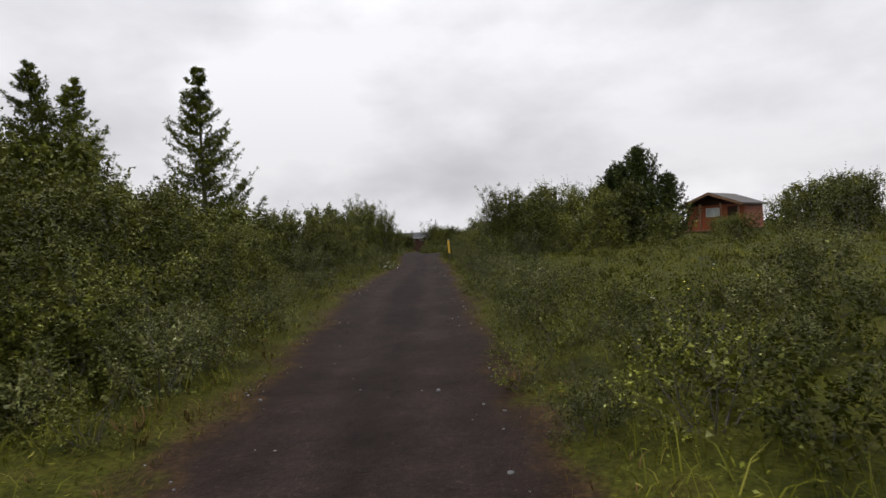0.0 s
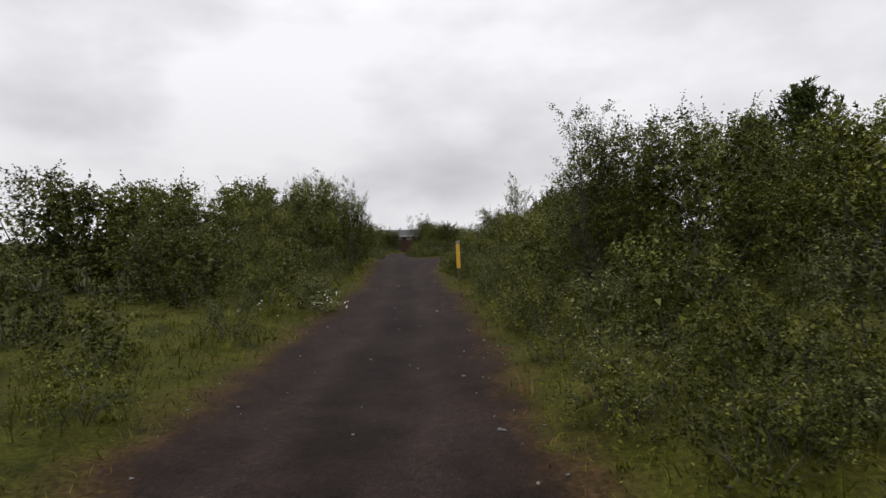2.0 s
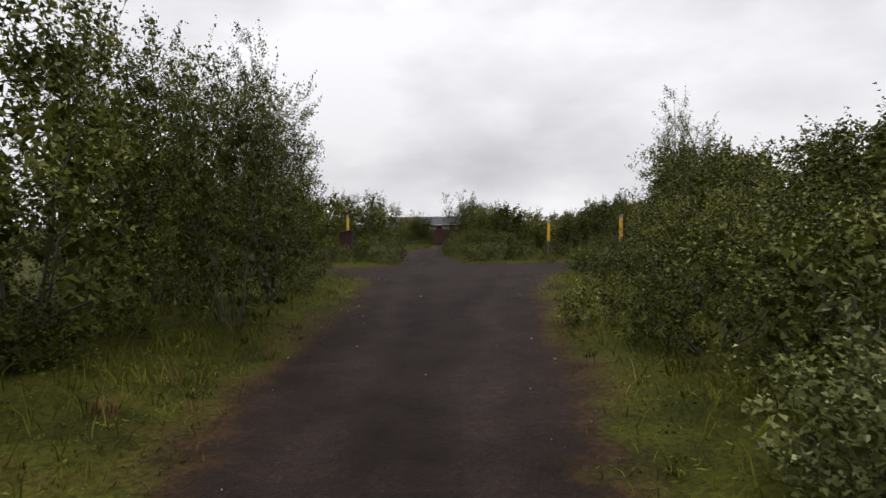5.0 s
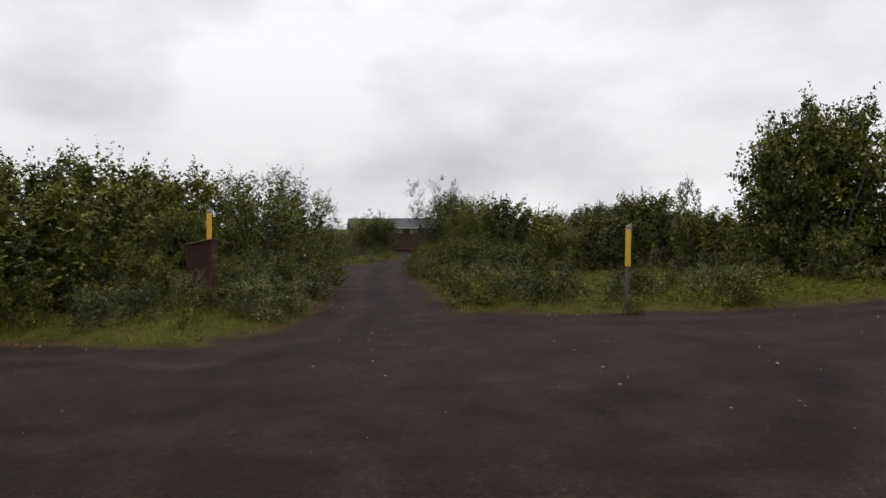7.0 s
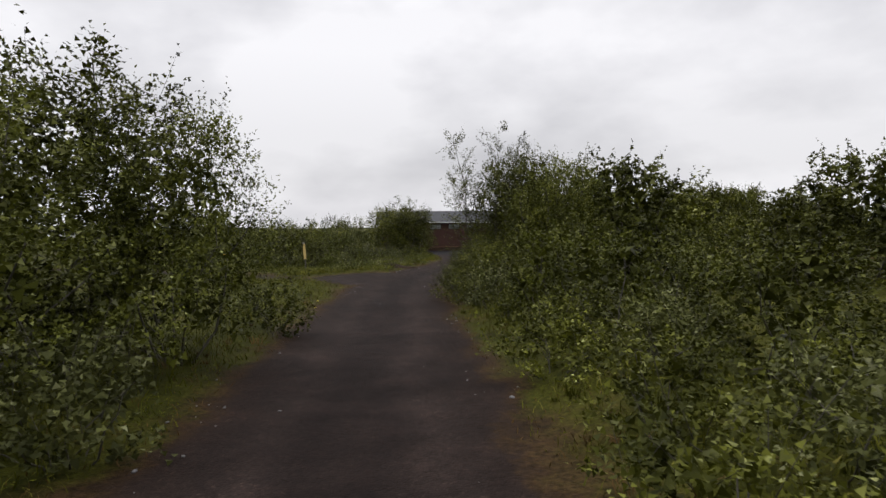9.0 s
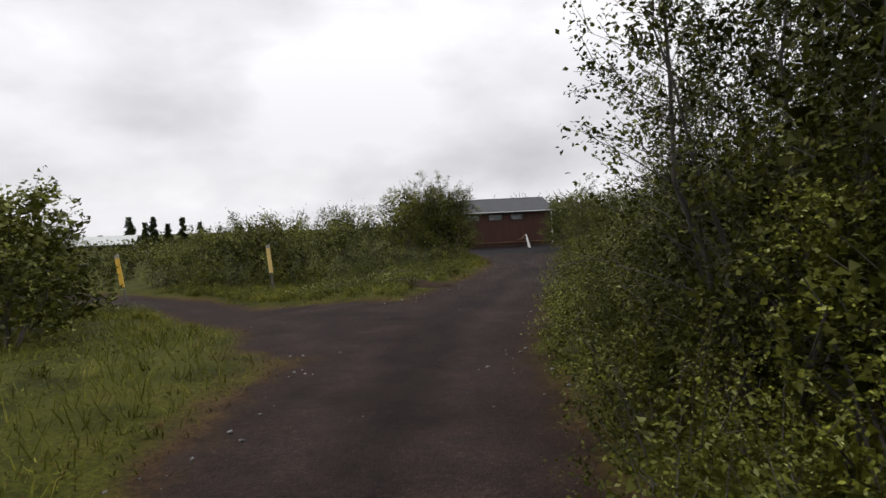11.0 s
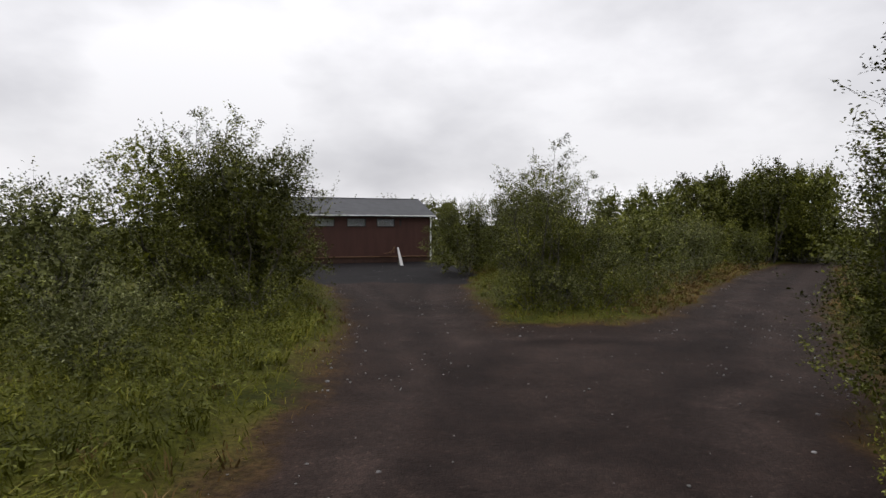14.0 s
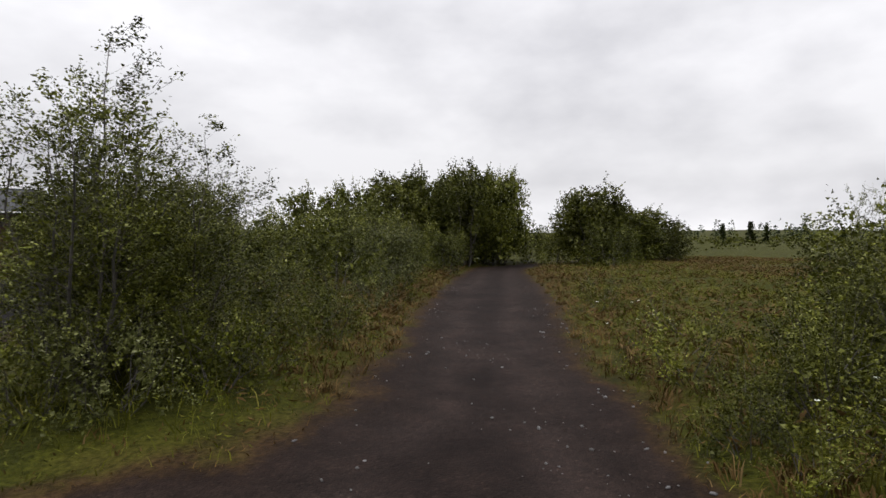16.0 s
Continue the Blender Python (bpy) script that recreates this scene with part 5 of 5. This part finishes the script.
def scatter(n, x0, x1, y0, y1, keep):
    x, y = rng.uniform(x0, x1, n), rng.uniform(y0, y1, n)
    g = road_gap(x, y) + 0.16 * waves(3.1 * x, 2.7 * y)
    ok = rng.uniform(0, 1, n) < keep(g, x, y)
    x, y, g = x[ok], y[ok], g[ok]
    return np.stack([x, y, land(x, y, g)], 1), g


def blades(pos, height, width):
    n = len(pos)
    a = rng.uniform(0, 2 * np.pi, n)
    side = np.stack([np.cos(a), np.sin(a), np.zeros(n)], 1) * width[:, None]
    b = rng.uniform(0, 2 * np.pi, n)
    bend = np.stack([np.cos(b), np.sin(b), np.zeros(n)], 1) * (height * rng.uniform(0.25, 1.3, n))[:, None]
    pos = pos - UP * 0.02
    mid = pos + UP * (height * 0.6)[:, None] + bend * 0.35
    tip = pos + UP * (height * rng.uniform(0.75, 1.0, n))[:, None] + bend
    v = np.stack([pos - side, pos + side, mid + side * 0.7, mid - side * 0.7, tip], 1).reshape(-1, 3)
    k = np.arange(n)[:, None] * 5
    return v, [np.concatenate([k + [0, 1, 2], k + [0, 2, 3], k + [3, 2, 4]])]


pos, g = scatter(310000, -14, 12, -1, 128, lambda g, x, y: np.where(g < -0.05, 0, np.where(g < 1.6, 0.95, np.where(g < 6, 0.22, 0.06))))
hgt = rng.uniform(0.07, 0.30, len(pos)) * (0.40 + 0.75 * smooth(-0.05, 0.8, g))
v, f = blades(pos, hgt, rng.uniform(0.003, 0.007, len(pos)))
tagged(new("grass", mesh_of("grass", v, f, GRASS)), "green and straw coloured rough grass on the verges", "grass", kind="stuff")
pos, g = scatter(400000, -9, 9, -1, 128, lambda g, x, y: np.where((g > -0.15) & (g < 0.7), 0.75 * (0.5 + 0.5 * waves(0.6 * x, 0.5 * y)), 0))
v, f = blades(pos, rng.uniform(0.03, 0.09, len(pos)), rng.uniform(0.003, 0.007, len(pos)))
tagged(new("dry_grass", mesh_of("dry_grass", v, f, DRY)), "reddish brown dry grass along the gravel edge", "grass", kind="stuff")
pos, g = scatter(64000, -13, 12, -1, 127, lambda g, x, y: np.where(g < 0.25, 0, np.where(g < 4.5, 0.30, 0.10)) * (0.25 + 0.75 * smooth(-0.5, 0.4, waves(0.8 * x + 3, 0.9 * y))))
n = len(pos)
tall = rng.uniform(0.10, 0.55, n) * (0.25 + 0.75 * smooth(0.1, 1.8, g))
per = 12
c = np.repeat(pos, per, 0)
th = np.repeat(tall, per)
a = rng.uniform(0, 2 * np.pi, n * per)
rad = rng.uniform(0.02, 0.22, n * per)
p = c + np.stack([np.cos(a) * rad, np.sin(a) * rad, th * rng.uniform(0.1, 1.0, n * per)], 1)
v, f = leaves(rng, p, np.stack([np.cos(a), np.sin(a), rng.uniform(-0.1, 0.9, n * per)], 1), rng.uniform(0.022, 0.046, n * per), 0.55)
tagged(new("undergrowth", mesh_of("undergrowth", v, f, HERB)), "leafy green herbs and seedlings among the grass", "undergrowth", kind="stuff")

# the open meadow: low mats of leaf and straw
def mat_of_leaves(name, mat, label, pos, size):
    a = rng.uniform(0, 2 * np.pi, len(pos))
    way = np.stack([np.cos(a), np.sin(a), rng.uniform(0.05, 0.7, len(pos))], 1)
    v, f = leaves(rng, pos + UP * rng.uniform(0.0, 0.12, (len(pos), 1)), way, size, 0.17, small=True)
    tagged(new(name, mesh_of(name, v, f, mat)), label, "grass", kind="stuff")


def tussocks(name, mat, label, pos, per, tall, width=0.005):
    """Tufts of long blades, each tuft combed over to one side."""
    n = len(pos)
    c, th = np.repeat(pos, per, 0), np.repeat(tall, per) * rng.uniform(0.5, 1.1, n * per)
    comb = np.repeat(rng.uniform(0, 2 * np.pi, n), per) + rng.normal(size=n * per) * 0.7
    a, rad = rng.uniform(0, 2 * np.pi, n * per), np.repeat(tall, per) * 0.35 * rng.uniform(0, 1, n * per) ** 0.5
    p = c + np.stack([np.cos(a) * rad, np.sin(a) * rad, np.full(n * per, -0.02)], 1)
    bend = (np.stack([np.cos(comb), np.sin(comb), np.zeros(n * per)], 1) + 0.5 * np.stack([np.cos(a), np.sin(a), np.zeros(n * per)], 1)) * th[:, None]
    side = np.stack([-np.sin(comb), np.cos(comb), np.zeros(n * per)], 1) * (width * rng.uniform(0.6, 1.4, n * per))[:, None]
    mid = p + UP * (0.62 * th)[:, None] + bend * 0.28
    tip = p + UP * (th * rng.uniform(0.45, 0.85, n * per))[:, None] + bend * 0.75
    v = np.stack([p - side, p + side, mid + side * 0.8, mid - side * 0.8, tip], 1).reshape(-1, 3)
    k = np.arange(n * per)[:, None] * 5
    tagged(new(name, mesh_of(name, v, np.concatenate([k + [0, 1, 2], k + [0, 2, 3], k + [3, 2, 4]]), mat)), label, "grass", kind="stuff")


pos, g = scatter(9000, -12, 9, 2, 108, lambda g, x, y: np.where((g > 0.15) & (g < 3.2), 0.55 * smooth(-0.5, 0.4, waves(1.1 * x + 2, 0.9 * y)), 0))
tussocks("tussock_grass", GRASS, "long green grass tussocks combed over by the wind", pos, 18, rng.uniform(0.12, 0.32, len(pos)) * (0.5 + 0.5 * smooth(0.1, 1.0, g)))
pos, g = scatter(2600, -16, -3.6, 90.5, 101, lambda g, x, y: np.where(g > 0.4, 0.8, 0))
tussocks("bank_grass", GRASS, "lush grass tussocks lying over on the bank", pos, 22, rng.uniform(0.12, 0.30, len(pos)), 0.005)
pos, g = scatter(3000, 2, 26, 95, 118, lambda g, x, y: np.where(g > 1.1, 0.35 + 0.65 * smooth(-0.3, 0.4, waves(0.8 * x, 0.7 * y)), 0))
tussocks("meadow_tussocks", GRASS, "olive grass tussocks in the open meadow", pos, 18, rng.uniform(0.16, 0.36, len(pos)), 0.006)
pos, g = scatter(9000, -8, 14, 2, 116, lambda g, x, y: np.where((g > -0.02) & (g < np.where((x > 1) & (y > 95), 2.4, 0.75)), 0.75 * smooth(-0.25, 0.35, waves(0.9 * x + 1, 0.55 * y)), 0))
more, g2 = scatter(7600, 1, 19, 96, 116, lambda g, x, y: np.where((g > 0) & (g < 2.6), 0.95 - 0.2 * g, 0))
pos = np.concatenate([pos, more])
tussocks("straw_tufts", DRY, "rusty and straw coloured dry grass tufts by the gravel", pos, 14, rng.uniform(0.08, 0.24, len(pos)), 0.005)

pos, g = scatter(170000, 3, 40, 86, 122, lambda g, x, y: np.where(g < 0.6, 0, 0.35 + 0.65 * smooth(-0.3, 0.5, waves(0.7 * x, 0.6 * y + 1))))
mat_of_leaves("meadow_grass", GRASS, "rough olive meadow grass beyond the lane", pos, rng.uniform(0.06, 0.16, len(pos)))
pos, g = scatter(60000, -1, 15, 66, 86, lambda g, x, y: np.where(g < 0.5, 0, 0.35 + 0.65 * smooth(-0.3, 0.5, waves(0.7 * x, 0.6 * y + 1))))
mat_of_leaves("glade_grass", GRASS, "rough olive grass in the open glade by the junction", pos, rng.uniform(0.06, 0.16, len(pos)))
pos, g = scatter(130000, 3, 40, 86, 122, lambda g, x, y: np.where(g < 0.3, 0, 0.25 + 0.75 * smooth(-0.2, 0.5, waves(0.45 * x + 2, 0.5 * y))))
mat_of_leaves("meadow_straw", DRY, "brown dry stalks in the meadow", pos, rng.uniform(0.10, 0.24, len(pos)))
pos, g = scatter(320000, -12, 10, -1, 127, lambda g, x, y: np.where(g < 0.1, 0, np.where(g < 3.5, 0.8, 0.25)) * (0.3 + 0.7 * smooth(-0.6, 0.2, waves(0.9 * x + 1, 0.8 * y + 2))))
mat_of_leaves("verge_grass", GRASS, "short olive green grass mat along the verges", pos, rng.uniform(0.03, 0.075, len(pos)))

pos, g = scatter(9000, 2.6, 40, 6, 58, lambda g, x, y: np.where(g < 1.5, 0, (0.35 + 0.65 * smooth(-0.4, 0.4, waves(0.5 * x, 0.5 * y + 1))) * np.where(x < 16, 1.0, 0.5)))
tussocks("hill_grass", GRASS, "rough olive grass tussocks over the gentle rise", pos, 14, rng.uniform(0.16, 0.40, len(pos)), 0.008)
pos, g = scatter(9000, 2.6, 30, 6, 50, lambda g, x, y: np.where(g < 1.5, 0, smooth(-0.2, 0.5, waves(0.7 * x + 2, 0.6 * y))))
p = np.repeat(pos, 9, 0) + np.stack([rng.normal(size=9 * len(pos)) * 0.16, rng.normal(size=9 * len(pos)) * 0.16, rng.uniform(0.02, 0.30, 9 * len(pos))], 1)
v, f = leaves(rng, p, rng.normal(size=p.shape) * np.array([1, 1, 0.4]) + UP * 0.3, rng.uniform(0.04, 0.08, len(p)), 0.55, small=True)
tagged(new("hill_herbs", mesh_of("hill_herbs", v, f, HERB)), "low herbs among the grass over the gentle rise", "herbs", kind="stuff")

pos, g = scatter(115000, -15, -3.5, 91, 105, lambda g, x, y: np.where(g < 0.35, 0, 0.35 + 0.65 * smooth(-0.5, 0.3, waves(0.9 * x, 0.8 * y))))
mat_of_leaves("island_herbs", HERB, "lush green herbs on the bank by the bend", pos + UP * rng.uniform(0, 0.16, (len(pos), 1)), rng.uniform(0.035, 0.08, len(pos)))

# stones on the gravel: small broken lumps
ico = bmesh.new()
bmesh.ops.create_icosphere(ico, subdivisions=1, radius=1)
iv = np.array([v.co[:] for v in ico.verts])
it = np.array([[v.index for v in f.verts] for f in ico.faces])
ico.free()


def lumps(pos, size):
    n = len(pos)
    sc = size[:, None, None] * rng.uniform(0.55, 1.25, (n, 1, 3)) * rng.uniform(0.8, 1.2, (n, len(iv), 1))
    v = (iv[None] * sc * np.array([1, 1, 0.65]) + pos[:, None]).reshape(-1, 3)
    return v, (it[None] + (np.arange(n) * len(iv))[:, None, None]).reshape(-1, 3)


pos, g = scatter(40000, -10, 12, 0, 126, lambda g, x, y: np.where(g < 0.1, (0.12 + 0.6 * smooth(-0.7, 0.0, g)) * (0.35 + 0.65 * smooth(-0.3, 0.5, waves(1.3 * x, 0.9 * y))) * np.where(y > 88, 1.0, 0.7), 0))
v, f = lumps(pos + UP * 0.004, 0.005 + 0.021 * rng.uniform(0, 1, len(pos)) ** 3)
tagged(new("loose_stones", mesh_of("loose_stones", v, f, STONE)), "small pale stones scattered on the dark gravel", "stones", kind="stuff")

pos, g = scatter(60000, -8, 10, 1, 118, lambda g, x, y: np.where((g > -0.55) & (g < 0.12), 0.10 + 0.5 * smooth(0.1, 0.6, waves(1.7 * x + 1, 1.1 * y + 2)), 0) * np.where((x > 1) & (y > 94) & (y < 103), 1.0, 0.35))
v, f = lumps(pos + UP * 0.006, 0.007 + 0.022 * rng.uniform(0, 1, len(pos)) ** 2.5)
tagged(new("edge_stones", mesh_of("edge_stones", v, f, STONE)), "broken grey stones pushed to the gravel edge", "stones", kind="stuff")

pos, g = scatter(42000, -7, 6, 91, 106, lambda g, x, y: np.where(g < -0.1, 0.006 + 0.30 * smooth(0.35, 0.85, waves(2.3 * x + 1, 1.9 * y + 4)) * (0.4 + 0.6 * smooth(-1.2, -0.2, g)), 0))
v, f = lumps(pos + UP * 0.006, 0.005 + 0.013 * rng.uniform(0, 1, len(pos)) ** 2)
tagged(new("fork_stones", mesh_of("fork_stones", v, f, LIGHT_STONE)), "light broken stones in loose clusters where the ways part", "stones", kind="stuff")

# a wide rusty band of dry grass along the way to the trees
pos, g = scatter(60000, 0, 20, 95, 121, lambda g, x, y: np.where((g > 0) & (g < 2.2), 0.9 * (1 - g / 2.2) * (0.35 + 0.65 * smooth(-0.4, 0.3, waves(0.8 * x, 0.7 * y))), 0))
mat_of_leaves("rusty_grass", DRY, "rusty brown dry grass band beside the gravel way", pos, rng.uniform(0.05, 0.12, len(pos)))

# small flowers
for name, mat, count, spots in (("white_flowers", PETAL, 7, ((2.6, 20.2), (3.4, 8.4), (3.8, 97.9), (5.6, 101.0), (-3.0, 27.0), (-9.2, 97.2), (2.4, 105.2))), ("yellow_flowers", YPETAL, 5, ((3.0, 7.4), (3.6, 7.9), (-5.6, 76.5)))):
    pv, pd = [], []
    for sx, sy in spots:
        for _ in range(count):
            x, y = sx + rng.normal() * 0.35, sy + rng.normal() * 0.35
            z = float(land(x, y)) + rng.uniform(0.2, 0.55)
            for k in range(5):
                pv.append((x, y, z))
                pd.append((math.cos(k * 1.257), math.sin(k * 1.257), 0.3))
    v, f = leaves(rng, np.array(pv), np.array(pd), 0.022, 0.8)
    tagged(new(name, mesh_of(name, v, f, mat)), ("small white" if mat is PETAL else "small yellow") + " wild flowers among the herbs", "flowers", kind="stuff")

rp = np.random.RandomState(9)
c = np.array([-3.0, 30.7, float(land(-3.0, 30.7)) + 0.18])
p = np.repeat(c + rp.normal(size=(46, 3)) * np.array([0.28, 0.38, 0.11]), 6, 0) + rp.normal(size=(276, 3)) * 0.02
v, f = leaves(rp, p, rp.normal(size=(276, 3)) + UP * 0.5, rp.uniform(0.018, 0.038, 276), 0.7)
tagged(new("white_blossom", mesh_of("white_blossom", v, f, PETAL)), "spray of white blossom on a low shrub by the lane", "flowers", kind="stuff")

# cut branches lying on bare earth by the bend
lines = []
for _ in range(44):
    x, y = -7.0 + rng.normal() * 0.8, 93.1 + rng.normal() * 0.35
    a, ln_ = rng.uniform(0, np.pi), rng.uniform(0.15, 0.5)
    z = float(land(x, y)) + rng.uniform(0.03, 0.28)
    d = np.array([np.cos(a), np.sin(a), rng.uniform(-0.15, 0.25)]) * ln_
    p0 = np.array([x, y, z])
    lines.append((np.stack([p0 - d / 2, p0 + rng.normal(size=3) * 0.05, p0 + d / 2]), (0.009, 0.007, 0.003)))
v, q = tubes(lines, 5)
tagged(new("brush_pile", mesh_of("brush_pile", v, q, DEADWOOD, smooth=True)), "pile of cut grey brown branches on bare earth", "brush pile", kind="stuff")

ring = np.linspace(0, 2 * np.pi, 36, endpoint=False)
ev = [np.array([[-6.3, 92.85, float(land(-6.3, 92.85)) + 0.10]])]
for q, up in ((0.45, 0.09), (0.8, 0.06), (1.0, -0.06)):
    ex = -6.3 + q * np.cos(ring) * (1.25 + 0.22 * np.sin(3 * ring + 1) + 0.1 * np.sin(7 * ring))
    ey = 92.85 + q * np.sin(ring) * (0.62 + 0.12 * np.sin(4 * ring) + 0.05 * np.sin(9 * ring)) - 0.25 * q * np.cos(ring)
    ev.append(np.stack([ex, ey, land(ex, ey) + up + 0.02 * waves(5 * ex, 6 * ey)], 1))
k = np.arange(36)
m = (k + 1) % 36
ef = [np.stack([np.zeros(36, int), 1 + k, 1 + m], 1), np.concatenate([np.stack([1 + 36 * j + k, 37 + 36 * j + k, 37 + 36 * j + m, 1 + 36 * j + m], 1) for j in range(2)])]
tagged(new("bare_earth", mesh_of("bare_earth", np.concatenate(ev), ef, EARTH, smooth=True)), "patch of bare dark brown earth on the bank", "earth", kind="structure")

# broad pale leaved herbs round the cut branches
pv, pd, ps = [], [], []
for _ in range(60):
    x, y = -7.4 + rng.normal() * 0.9, 92.3 + rng.normal() * 0.45
    if road_gap(x, y) < 0.25:
        continue
    z = float(land(x, y)) + rng.uniform(0.06, 0.25)
    for k in range(7):
        a = rng.uniform(0, 6.3)
        pv.append((x, y, z + rng.uniform(-0.04, 0.06)))
        pd.append((math.cos(a), math.sin(a), rng.uniform(0.0, 0.6)))
        ps.append(rng.uniform(0.05, 0.11))
v, f = leaves(rng, np.array(pv), np.array(pd), np.array(ps), 0.6)
tagged(new("broad_herbs", mesh_of("broad_herbs", v, f, PALE)), "pale broad leaved herbs among cut branches", "herbs", kind="stuff")

# far off: a pale low roof among trees, wood edge on the skyline
ob = thing("farm_shed", pose(-88, 190, -2.3, 0, 0, 24), "long low pale roofed shed far across the scrub", "shed")
part("wall", boxes((-7.2, 7.2, 0, 9, 0, 2.4)), LID, ob)
part("roof", prism(bmesh.new(), [(-0.5, 2.3), (4.5, 4.1), (9.5, 2.3), (9.5, 2.42), (4.5, 4.25), (-0.5, 2.42)], -7.6, 7.6), PALE_ROOF, ob)

SPRUCE = conifer("spruce_tree", 27, NEEDLE, "dark narrow spruce standing far off on the skyline", 5.2, 1.0, 13, 5, 0.05, 0.34)
for k, (x, y, sc) in enumerate(((-97, 215, 1.5), (-93.5, 216, 1.2), (-90, 214, 1.45), (-87.5, 216, 1.1), (-83, 215, 1.35), (-79, 216, 1.1),
                                (128, 168, 0.85), (130.5, 163, 0.95), (131.5, 160, 0.75), (136, 154, 0.8), (139, 148, 0.7), (143, 141, 0.85))):
    plant(SPRUCE, x, y, sc, 70.0 * k)

pv, pw = [], []
for _ in range(320):
    a = rng.uniform(-1.25, 1.25)
    d = rng.uniform(330, 420)
    x, y, z = d * math.sin(a), 60 + d * math.cos(a), -1.0
    h = rng.uniform(2.5, 7.5) * (1.0 if rng.uniform() < 0.75 else 1.4)
    n = 60
    q = rng.uniform(0, 1, n)
    r = (1 - q) * h * 0.28 + 0.1
    b = rng.uniform(0, 6.3, n)
    pv.append(np.stack([x + np.cos(b) * r * rng.uniform(0.3, 1, n), y + np.sin(b) * r, z + q * h], 1))
    pw.append(np.stack([np.cos(b), np.sin(b), rng.uniform(-0.2, 0.9, n)], 1))
pv, pw = np.concatenate(pv), np.concatenate(pw)
v, f = leaves(rng, pv, pw, rng.uniform(0.6, 1.5, len(pv)), 0.6)
tagged(new("far_woods", mesh_of("far_woods", v, f, FAR_LEAF)), "dark line of far spruce woods on the skyline", "woods", kind="stuff")
